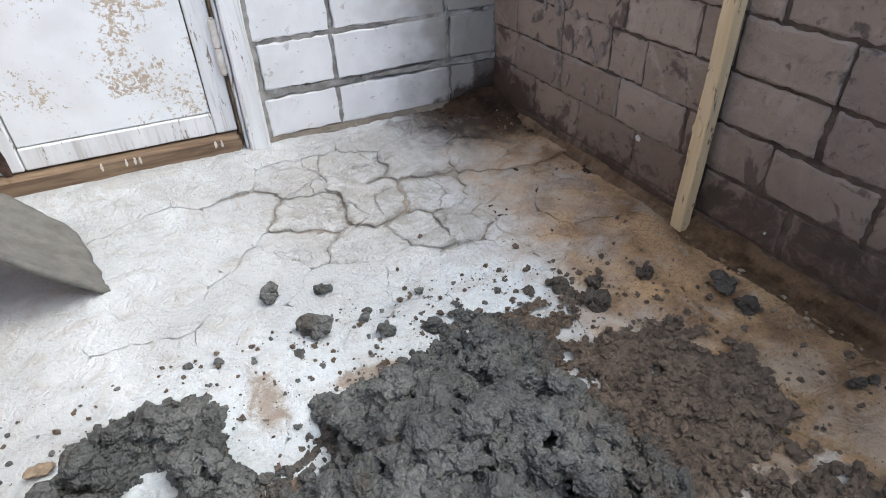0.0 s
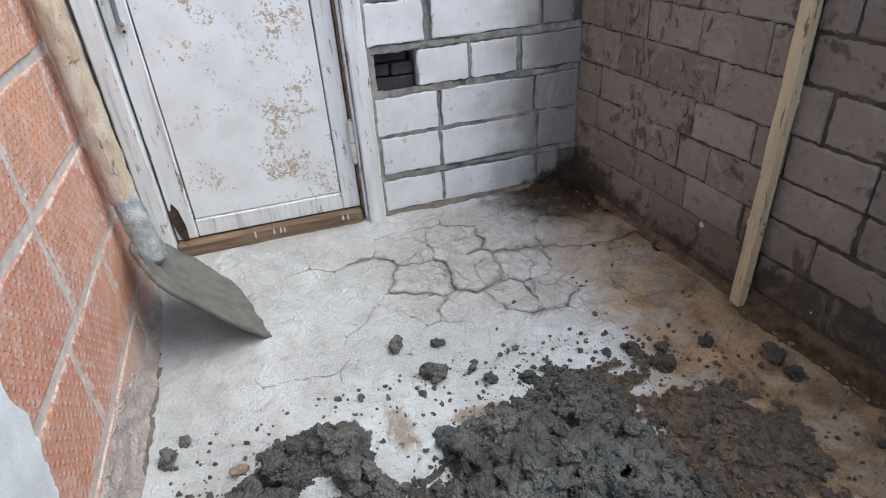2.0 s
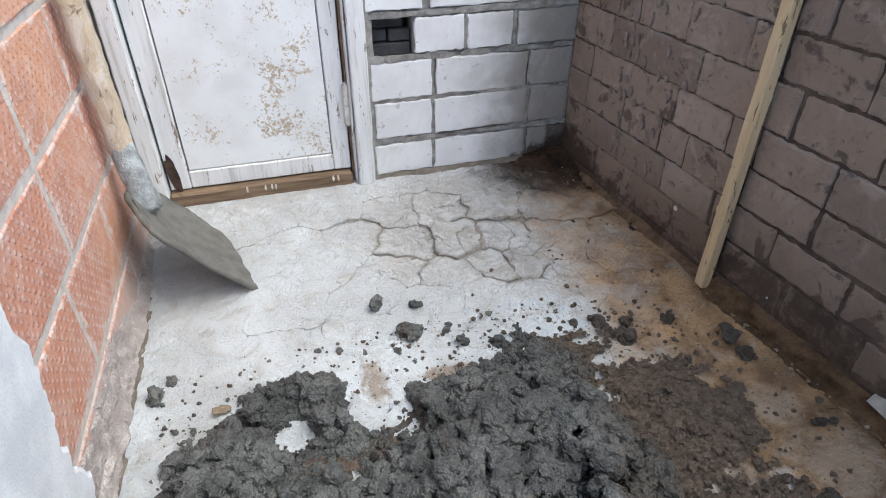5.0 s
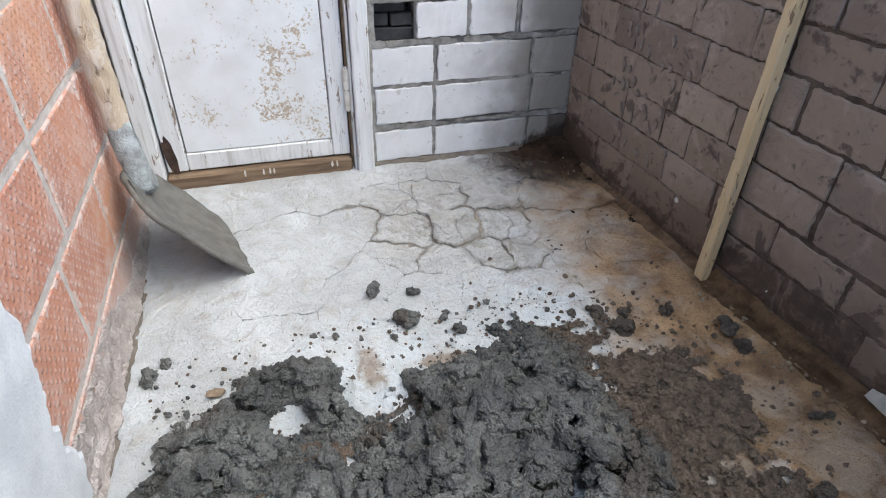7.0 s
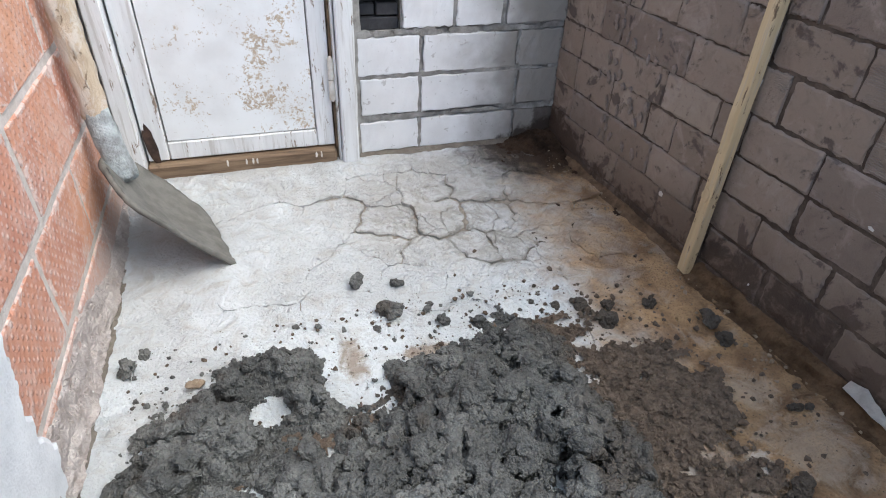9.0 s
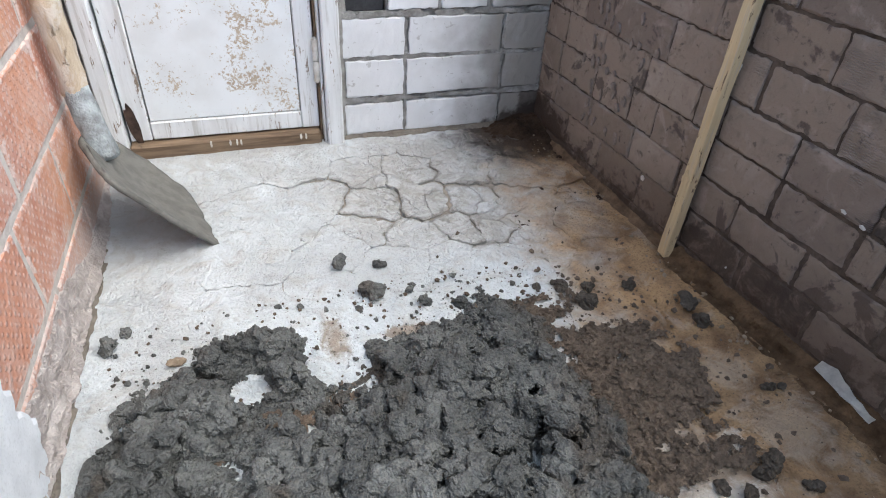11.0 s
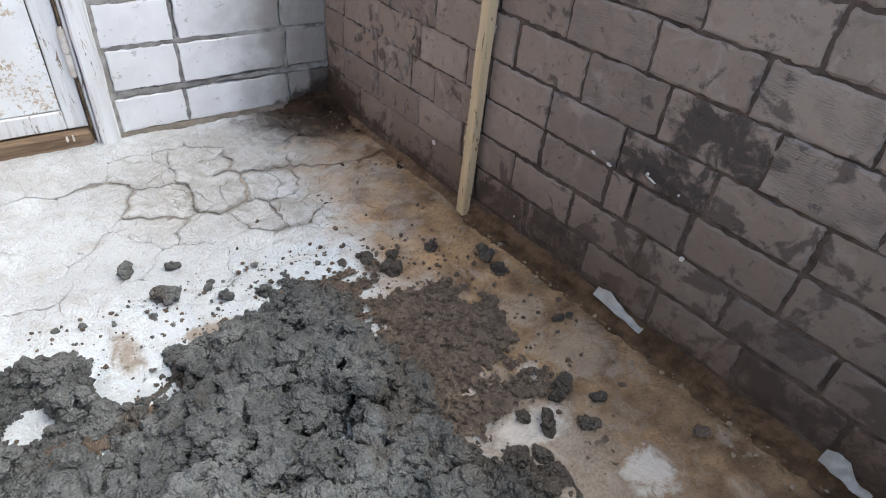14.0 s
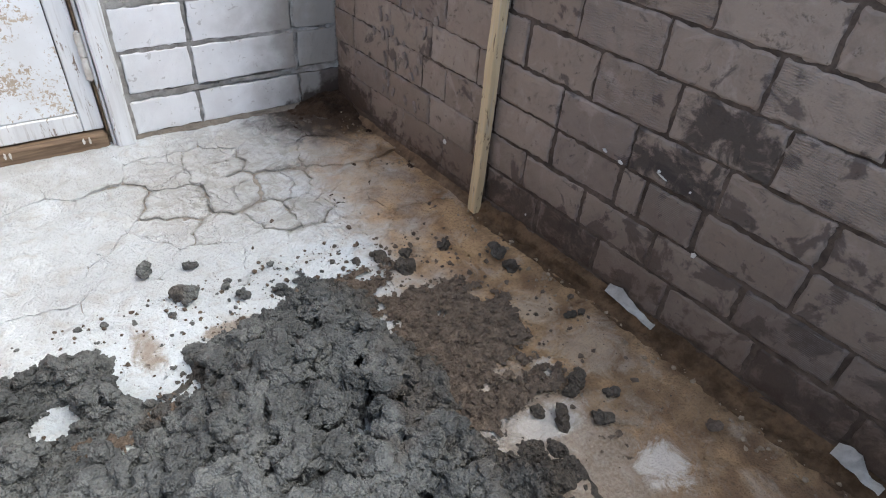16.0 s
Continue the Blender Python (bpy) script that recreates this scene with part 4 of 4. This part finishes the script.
spots = []
for k in range(800):
    x, y = RS.normal(-0.95, 0.42), -1.0 - abs(RS.normal(0, 0.28)) + 0.1
    if -1.78 < x < -0.1 and y > -2.0:
        s = 0.0015 + 0.007 * RS.rand() ** 5
        spots.append((x, y, float(floor_level(x, y)) + s * 0.4, s))
clod_cloud("floor_clods", rim_spots(190), MORTAR, CRUMB_V, CRUMB_F,
           label="small mortar crumbs scattered along the edge of the heap", category="mortar crumbs", kind="stuff")
X, Y = RS.normal(-0.5, 0.22, 5200), RS.normal(-1.4, 0.27, 5200)
Z = np.nan_to_num(spill_height(X, Y), nan=-1.0)
for x, y, z in zip(X, Y, Z):
    if -0.95 < x < -0.05 and y > -2.3 and (z > -1 or RS.rand() < 0.16):
        s = 0.002 + 0.0105 * RS.rand() ** 4
        spots.append((x, y, (z if z > -1 else float(floor_level(x, y)) + 0.001) + s * 0.35, s))
clod_cloud("floor_crumbs", spots, SPILL, TINY_V, TINY_F,
           label="mortar crumbs scattered over the floor round the heap", category="mortar crumbs", kind="stuff")
spots = []
for k in range(230):
    y = -2.6 * RS.rand()
    x = wall_x(y) - 0.015 - abs(RS.normal(0, 0.05)) - (0.03 if y < -1 else 0.06 * RS.rand())
    s = 0.002 + 0.008 * RS.rand() ** 3
    spots.append((x, y, float(floor_level(x, y)) + s * 0.5 + (0.006 if x > wall_x(y) - 0.08 else 0), s))
clod_cloud("wall_foot_grit", spots, GRIT, TINY_V, TINY_F,
           label="tan grit and pebbles along the damp foot of the wall", category="grit", kind="stuff")

# single clods: x, y, radius
CLODS = [(-1.105, -0.795, 0.028), (-0.992, -0.83, 0.022), (-1.04, -0.955, 0.036), (-0.93, -0.97, 0.014), (-0.915, -0.945, 0.01),
         (-1.748, -0.976, 0.034), (-1.712, -0.927, 0.017), (-1.692, -1.22, 0.03), (-0.27, -1.114, 0.026), (-0.40, -1.092, 0.024),
         (-0.485, -1.057, 0.024), (-0.44, -1.146, 0.034), (-0.552, -1.05, 0.016), (-0.80, -1.06, 0.022), (-0.90, -1.023, 0.02),
         (-0.13, -1.56, 0.016), (-0.28, -1.751, 0.03), (-0.312, -1.867, 0.026), (-0.238, -1.821, 0.02), (-0.32, -1.765, 0.022),
         (-0.40, -1.815, 0.024), (-0.431, -1.768, 0.02), (-0.095, -1.565, 0.012), (-0.15, -1.31, 0.026), (-0.14, -1.238, 0.03)]
for x, y, r in CLODS:
    me = bpy.data.meshes.new("mortar_clod")
    me.from_pydata(clod_points(r, ICO_V, 0.85).tolist(), [], ICO_F.tolist())
    me.materials.append(MORTAR)
    ob = tagged(new("mortar_clod", me), "crumbly lump of damp mortar lying on the floor", "mortar clod", "mortar clods")
    ob.location = (x, y, float(floor_level(x, y)) + r * 0.55)
stone = bpy.data.meshes.new("stone")
stone.from_pydata(clod_points(0.026, ICO_V, 0.6).tolist(), [], ICO_F.tolist())
stone.materials.append(GRIT)
for x, y, r in ((-1.58, -1.087, 0.8), (-1.575, -1.15, 0.45)):
    ob = tagged(new("stone", stone), "tan stone half bedded in the mortar spill", "stone", "tan stones")
    ob.location, ob.scale = (x, y, 0.004), (r, r, r)
chip = bpy.data.meshes.new("brick_chip")
chip.from_pydata(clod_points(0.021, CRUMB_V, 0.45).tolist(), [], CRUMB_F.tolist())
chip.materials.append(SPILL)
ob = tagged(new("brick_chip", chip), "flat dark chip of brick on the muddy floor", "brick chip")
ob.location = (-0.091, -2.023, 0.008)


def corner_soil(X, Y):
    z = 0.05 * np.exp(-((X + 0.15) / 0.15) ** 2 - ((Y + 0.02) / 0.12) ** 2) + 0.014 * np.exp(-((X - wall_x(Y)) / 0.04) ** 2 - ((Y + 0.3) / 0.35) ** 2)
    z = z - 0.016 + 0.03 * (fractal(X, Y, 14, 4, 71) - 0.5) + 0.012 * lumps(X, Y, 40, 72)
    return np.where(z > 0.0, z + floor_level(X, Y) - 0.004, np.nan)


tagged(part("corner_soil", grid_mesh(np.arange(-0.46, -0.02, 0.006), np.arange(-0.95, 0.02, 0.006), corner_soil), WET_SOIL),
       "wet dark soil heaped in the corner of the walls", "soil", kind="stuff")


# ---- paper and flecks at the brick wall ----
def scrap(a, b, high, lean, seed):
    """A torn, creased paper strip leaning on the wall's foot between two places along the wall."""
    bm = bmesh.new()
    rows = []
    for k in range(13):
        f = k / 12
        y = a + (b - a) * f
        top = high * (0.35 + 0.65 * math.sin(math.pi * min(1, f * 1.3 + 0.15))) * (1 + 0.4 * noise.noise((f * 6, seed, 0)))
        rows.append([bm.verts.new((wall_x(y) - 0.026 + lean * g + 0.006 * noise.noise((f * 5, g * 3, seed)), y, 0.047 + (0.004 - 0.02 * f) + top * g)) for g in (0, 0.33, 0.66, 1)])
    for p, q in zip(rows, rows[1:]):
        for k in range(3):
            bm.faces.new((p[k], p[k + 1], q[k + 1], q[k]))
    ext = bmesh.ops.solidify(bm, geom=bm.faces[:], thickness=0.0012)
    bmesh.ops.recalc_face_normals(bm, faces=bm.faces)
    return bm


tagged(part("paper_scrap", scrap(-1.565, -1.735, 0.034, 0.016, 2), PAPER), "torn strip of white paper propped on the wall's ledge", "paper scrap", "paper scraps")
tagged(part("paper_scrap", scrap(-2.225, -2.34, 0.045, 0.016, 6), PAPER), "creased white paper scrap propped on the wall's ledge", "paper scrap", "paper scraps")
for k, (y, z, a, b) in enumerate(((-0.767, 0.165, 0.016, 0.013), (-1.756, 0.306, 0.009, 0.012), (-1.43, 0.445, 0.012, 0.005), (-1.484, 0.436, 0.012, 0.005),
                                  (-1.611, 0.456, 0.024, 0.003), (-1.597, 0.466, 0.006, 0.005), (-1.003, 0.638, 0.003, 0.02), (-1.69, 0.455, 0.004, 0.004), (-1.2, 0.1, 0.004, 0.005))):
    part("fleck", blotch((wall_x(y) - 0.006, y, z), (0, 1, 0.25), (0, -0.25, 1), (-1, 0, 0), a * 0.75, b * 0.75, k + 20, 5, 0.002), PAPER, wall_right, "white plaster fleck")


# ---- floor plates ----
SEEDS = [(-0.74, -0.50), (-0.93, -0.47), (-0.83, -0.70), (-1.00, -0.61), (-0.66, -0.67), (-0.59, -0.54), (-0.77, -0.25), (-0.90, -0.24), (-1.13, -0.41),
         (-0.54, -0.29), (-0.56, -0.69), (-0.40, -0.61), (-0.60, -0.89), (-0.77, -0.85), (-0.91, -0.82), (-1.11, -0.68), (-1.24, -0.55), (-1.35, -0.40),
         (-1.38, -0.68), (-1.18, -0.15), (-1.45, -0.17), (-0.89, -0.06), (-0.44, -0.10), (-0.32, -0.34), (-0.46, -0.83), (-0.65, -0.08), (-1.70, -0.45),
         (-1.66, -0.72), (-1.4, -0.96), (-1.18, -0.96), (-0.2, -0.72), (-0.22, -0.15), (-0.25, -1.0), (-1.66, -1.05)]
pick = random.Random(3)
while len(SEEDS) < 75:
    p = (pick.uniform(LEFT + 0.05, -0.04), pick.uniform(-3.2, -0.95))
    if min(math.dist(p, q) for q in SEEDS) > 0.2:
        SEEDS.append(p)


def brokenness(x, y):
    """How wide the crust gapes at a place."""
    gape = 0.22 * math.exp(-((x + 0.72) / 0.45) ** 4 - ((y + 0.5) / 0.36) ** 4)
    for x0, y0, rx, ry, amount in ((-0.80, -0.62, 0.12, 0.05, 0.9), (-0.47, -0.44, 0.10, 0.06, 1.0), (-0.70, -0.31, 0.07, 0.07, 0.7), (-0.70, -0.58, 0.05, 0.1, 0.6),
                                   (-0.66, -0.77, 0.1, 0.05, 0.6), (-1.1, -0.29, 0.14, 0.04, 0.6), (-1.02, -0.46, 0.04, 0.08, 0.4), (-0.6, -0.70, 0.05, 0.08, 0.5), (-1.36, -0.82, 0.26, 0.04, 0.4)):
        gape += amount * math.exp(-((x - x0) / rx) ** 2 - ((y - y0) / ry) ** 2)
    return min(1.0, gape)


def heave(x, y):
    """How far the pieces have lifted and tilted."""
    return math.exp(-((x + 0.70) / 0.45) ** 2 - ((y + 0.5) / 0.34) ** 2)


def plate_mesh(k):
    cx, cy = SEEDS[k]
    near = [(x - cx, y - cy) for j, (x, y) in enumerate(SEEDS) if j != k]
    tilt = (pick.uniform(-1, 1), pick.uniform(-1, 1), pick.uniform(-1, 1))
    wild = heave(cx, cy)
    wide = pick.uniform(0.006, 0.013)
    bm = bmesh.new()
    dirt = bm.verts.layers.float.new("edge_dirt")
    rings = []
    for f, drop, edge in ((1, 0.025, 1.0), (1, 0.005 * wild, 1.0), (0.95, 0.0018 * wild, 0.75), (0.88, 0.0004 * wild, 0.45), (0.76, 0.0, 0.15), (0.6, 0.0, 0.0), (0.35, 0.0, 0.0)):
        ring = []
        for a in range(64):
            t = 2 * math.pi * a / 64
            dx, dy = math.cos(t), math.sin(t)
            r = 0.6
            for x, y in near:
                dot = x * dx + y * dy
                if dot > 1e-4:
                    r = min(r, (x * x + y * y) / 2 / dot)
            if dx + SKEW * dy > 1e-4:
                r = min(r, (wall_x(cy) + 0.015 - cx) / (dx + SKEW * dy))
            if dx < 0:
                r = min(r, (LEFT - 0.01 - cx) / dx)
            if dy > 0:
                r = min(r, (0.02 - cy) / dy)
            if dy < 0:
                r = min(r, (-3.4 - cy) / dy)
            wx, wy = cx + r * dx, cy + r * dy
            r = max(0.02, r - 0.0001 - wide * brokenness(wx, wy) * max(0.0, 0.65 + 1.5 * noise.noise((wx * 7, wy * 7, 6)))) * f
            px, py = cx + r * dx, cy + r * dy
            v = noise.noise_vector((px * 7, py * 7, 0)) * 0.025 + noise.noise_vector((px * 22, py * 22, 4)) * 0.016 + noise.noise_vector((px * 60, py * 60, 8)) * 0.007
            qx, qy = px + v.x, py + v.y
            z = float(floor_level(qx, qy)) - drop + (0.0002 + 0.004 * wild) * tilt[0] + (0.001 + 0.07 * wild) * ((qx - cx) * tilt[1] + (qy - cy) * tilt[2])
            z += 0.005 * noise.noise((qx * 9, qy * 9, 2)) + (0.0025 + 0.005 * wild) * noise.noise((qx * 28, qy * 28, 5))
            v = bm.verts.new((qx, qy, z))
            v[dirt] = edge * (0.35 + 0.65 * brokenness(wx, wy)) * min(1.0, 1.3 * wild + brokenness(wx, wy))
            ring.append(v)
        rings.append(ring)
    for a, b in zip(rings, rings[1:]):
        for i in range(64):
            j = (i + 1) % 64
            bm.faces.new((a[i], a[j], b[j], b[i]))
    bm.faces.new(rings[-1])
    bmesh.ops.recalc_face_normals(bm, faces=bm.faces)
    rim = set(rings[1])
    for e in bm.edges:
        if e.verts[0] in rim and e.verts[1] in rim:
            e.smooth = False
    return bm


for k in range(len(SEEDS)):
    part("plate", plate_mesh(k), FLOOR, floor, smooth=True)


# ---- bricks of the walls ----
def rough_brick(name, length, height, depth, material, rnd, rim=0.006, wobble=0.002, nx=7, nz=4):
    """A brick whose face looks to -y, with worn, uneven edges."""
    bm = bmesh.new()
    xs = [0, rim / length] + [k / nx for k in range(1, nx)] + [1 - rim / length, 1]
    zs = [0, rim / height] + [k / nz for k in range(1, nz)] + [1 - rim / height, 1]
    a, b = len(xs) - 1, len(zs) - 1
    front, back = {}, {}
    for i, u in enumerate(xs):
        for k, v in enumerate(zs):
            edge = i in (0, a) or k in (0, b)
            j = wobble if edge or i in (1, a - 1) or k in (1, b - 1) else 0
            front[i, k] = bm.verts.new(((u - 0.5) * length + rnd.uniform(-j, j), rim * rnd.uniform(0.4, 0.9) if edge else rnd.uniform(-0.3, 0.3) * wobble,
                                        (v - 0.5) * height + rnd.uniform(-j, j)))
    for i in range(a):
        for k in range(b):
            bm.faces.new((front[i, k], front[i + 1, k], front[i + 1, k + 1], front[i, k + 1]))
    ring = [(i, 0) for i in range(a)] + [(a, k) for k in range(b)] + [(i, b) for i in range(a, 0, -1)] + [(0, k) for k in range(b, 0, -1)]
    for c in ring:
        back[c] = bm.verts.new((front[c].co.x, depth, front[c].co.z))
    for c, d in zip(ring, ring[1:] + ring[:1]):
        bm.faces.new((front[d], front[c], back[c], back[d]))
    me = bpy.data.meshes.new(name)
    bm.normal_update()
    bm.to_mesh(me)
    bm.free()
    me.materials.append(material)
    return me


def lay(parent, name, me, m):
    ob = new(name, me)
    ob.parent, ob.matrix_basis = parent, m
    return ob


rnd = random.Random(5)
# whitewashed blocks beside the door: bottom, top, ends of the blocks
WHITE_ROWS = [
    (0.045, 0.172, (-0.945, -0.705, -0.69, -0.285, -0.272, -0.092)),
    (0.205, 0.350, (-0.935, -0.705, -0.69, -0.290, -0.272, -0.092)),
    (0.365, 0.508, (-0.945, -0.702, -0.683, -0.297, -0.280, -0.092)),
    (0.538, 0.665, (-0.765, -0.570, -0.555, -0.370, -0.348, -0.092)),
    (0.700, 0.840, (-0.955, -0.735, -0.702, -0.280, -0.262, -0.092)),
]
for k in range(14):
    WHITE_ROWS.append((0.87 + 0.16 * k, 1.01 + 0.16 * k, (-0.955, -0.56, -0.54, -0.14, -0.12, -0.092) if k % 2 == 0 else (-0.955, -0.735, -0.70, -0.28, -0.262, -0.092)))
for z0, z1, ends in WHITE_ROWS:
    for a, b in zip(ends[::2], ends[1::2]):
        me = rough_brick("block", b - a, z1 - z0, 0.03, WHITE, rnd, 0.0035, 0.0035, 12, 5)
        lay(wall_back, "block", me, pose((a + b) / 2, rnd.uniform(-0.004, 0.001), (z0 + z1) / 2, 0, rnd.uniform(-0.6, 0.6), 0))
# ragged mortar squeezed out of the wide joints
for k in range(130):
    x, z = rnd.uniform(-0.93, -0.03), rnd.choice((0.188, 0.357, 0.522, 0.683, 0.855))
    part("squeezed_mortar", blotch((x, 0.008, z + rnd.uniform(-0.003, 0.003)), (1, 0, rnd.uniform(-0.06, 0.06)), (0, 0, 1), (0, -1, 0), rnd.uniform(0.02, 0.08), rnd.uniform(0.007, 0.016), k + 40, 18, rnd.uniform(0.001, 0.01)), JOINT_W, wall_back)
for k in range(50):
    x, (z0, z1) = rnd.choice((-0.697, -0.697, -0.283, -0.56)), rnd.choice(((0.06, 0.17), (0.21, 0.34), (0.37, 0.5), (0.71, 0.83)))
    if x == -0.56:
        x, z0, z1 = rnd.choice((-0.562, -0.36)), 0.54, 0.66
    part("squeezed_mortar", blotch((x, 0.008, rnd.uniform(z0, z1)), (1, 0, 0), (rnd.uniform(-0.1, 0.1), 0, 1), (0, -1, 0), rnd.uniform(0.005, 0.011), rnd.uniform(0.015, 0.04), k + 140, 16, rnd.uniform(0.001, 0.008)), JOINT_W, wall_back)

# grey bricks: bottom of each level course and its upright joints
GRAY_ROWS = [(-0.075, (-0.1, -0.37, -0.62, -0.87, -1.12, -1.36, -1.6, -1.85, -2.1)), (0.05, (-0.26, -0.5, -0.747, -0.99, -1.235, -1.48, -1.722, -1.977, -2.23)),
             (0.18, (-0.15, -0.4, -0.66, -0.903, -1.152, -1.392, -1.64, -1.893, -2.147)), (0.302, (-0.14, -0.385, -0.6, -0.74, -0.99, -1.247, -1.492, -1.572, -1.737, -2.001)),
             (0.428, (-0.15, -0.405, -0.647, -0.89, -1.0, -1.25, -1.502, -1.757, -2.002)), (0.551, (-0.255, -0.375, -0.722, -0.97, -1.088, -1.342, -1.58, -1.843, -2.09)),
             (0.688, (-0.15, -0.385, -0.63, -0.88, -1.0, -1.256, -1.508, -1.763, -2.01)), (0.815, (-0.25, -0.5, -0.75, -1.0, -1.1, -1.35, -1.6, -1.853, -2.1))]
for k in range(2):
    GRAY_ROWS.append((0.94 + 0.127 * k, (-0.13,) if k % 2 else (-0.25,)))
COMBED = {(6, -1.256), (5, -1.342), (5, -1.843), (4, -1.25), (3, -1.572), (2, -1.893), (3, -2.001), (6, -1.763), (7, -1.35), (4, -0.89), (5, -0.97)}
SOAKED = {(5, -1.58), (4, -1.502), (1, -1.235), (1, -1.977), (1, -0.99)}
KINDS = {kind: [rough_brick("brick", 0.25, 0.118, 0.02, mat, rnd, 0.006, 0.0032, 12, 6) for k in range(count)]
         for kind, mat, count in (("plain", GRAY, 12), ("combed", GRAY_COMB, 5), ("soaked", GRAY_WET, 4))}
TURN = 270 + math.degrees(math.atan(SKEW))
for row, (z0, joints) in enumerate(GRAY_ROWS):
    z1 = GRAY_ROWS[row + 1][0] if row + 1 < len(GRAY_ROWS) else z0 + 0.127
    ends = [0.0, *joints]
    while ends[-1] > REAR + 0.3:
        ends.append(ends[-1] - 0.252)
    for hi, lo in zip(ends, ends[1:]):
        kind = "combed" if (row, hi) in COMBED else "soaked" if (row, hi) in SOAKED else "plain"
        if hi < -2.2 and rnd.random() < 0.3:
            kind = "combed"
        gap = rnd.uniform(0.0025, 0.0055) + (0.002 if row < 4 and hi < -0.95 else 0) - (0.0022 if hi > -0.9 else 0)
        high = z1 - z0 - 2 * gap + rnd.uniform(-0.002, 0.002)
        mid = (lo + hi) / 2
        lay(wall_right, "brick", rnd.choice(KINDS[kind]),
            Matrix.Translation((wall_x(mid) + rnd.uniform(-0.005, 0.002), mid, z0 + gap + high / 2)) @ pose(0, 0, 0, rnd.uniform(-0.5, 0.5), 0, 0)
            @ pose(0, 0, 0, 0, 0, TURN + rnd.uniform(-0.8, 0.8)) @ Matrix.Diagonal(((hi - lo - 2 * gap) / 0.25, 1, high / 0.118, 1)))

# torn crusts of old mortar on the bricks towards the corner
for k in range(46):
    y, z = rnd.gauss(-0.45, 0.13), rnd.uniform(0.2, 0.95)
    part("mortar_crust", blotch((wall_x(y) - 0.004, y, z), (0, 1, 0), (0, rnd.uniform(-0.3, 0.3), 1), (-1, 0, 0), rnd.uniform(0.004, 0.013), rnd.uniform(0.008, 0.026), k + 300, 16, rnd.uniform(0.003, 0.007)), CRUST, wall_right)

# red clay blocks
red = [rough_brick("clay_block", 0.405, 0.222, 0.02, RED, rnd, 0.005, 0.002) for k in range(5)]
for row, z0 in enumerate([-0.083, 0.161, 0.406, 0.650, 0.895, 1.14, 1.384, 1.629, 1.873, 2.118]):
    for k in range(10):
        hi = (-0.09, -0.185, -0.075, -0.06)[row % 4] - 0.408 * k + rnd.uniform(-0.006, 0.006)
        lo = max(hi - 0.39, REAR)
        if hi < REAR:
            continue
        lay(wall_left, "clay_block", rnd.choice(red),
            Matrix.Translation((LEFT + rnd.uniform(-0.002, 0.002), (lo + hi) / 2, z0 + 0.111)) @ pose(0, 0, 0, 0, 0, 90)
            @ Matrix.Diagonal(((hi - lo) / 0.405, 1, 1, 1)))
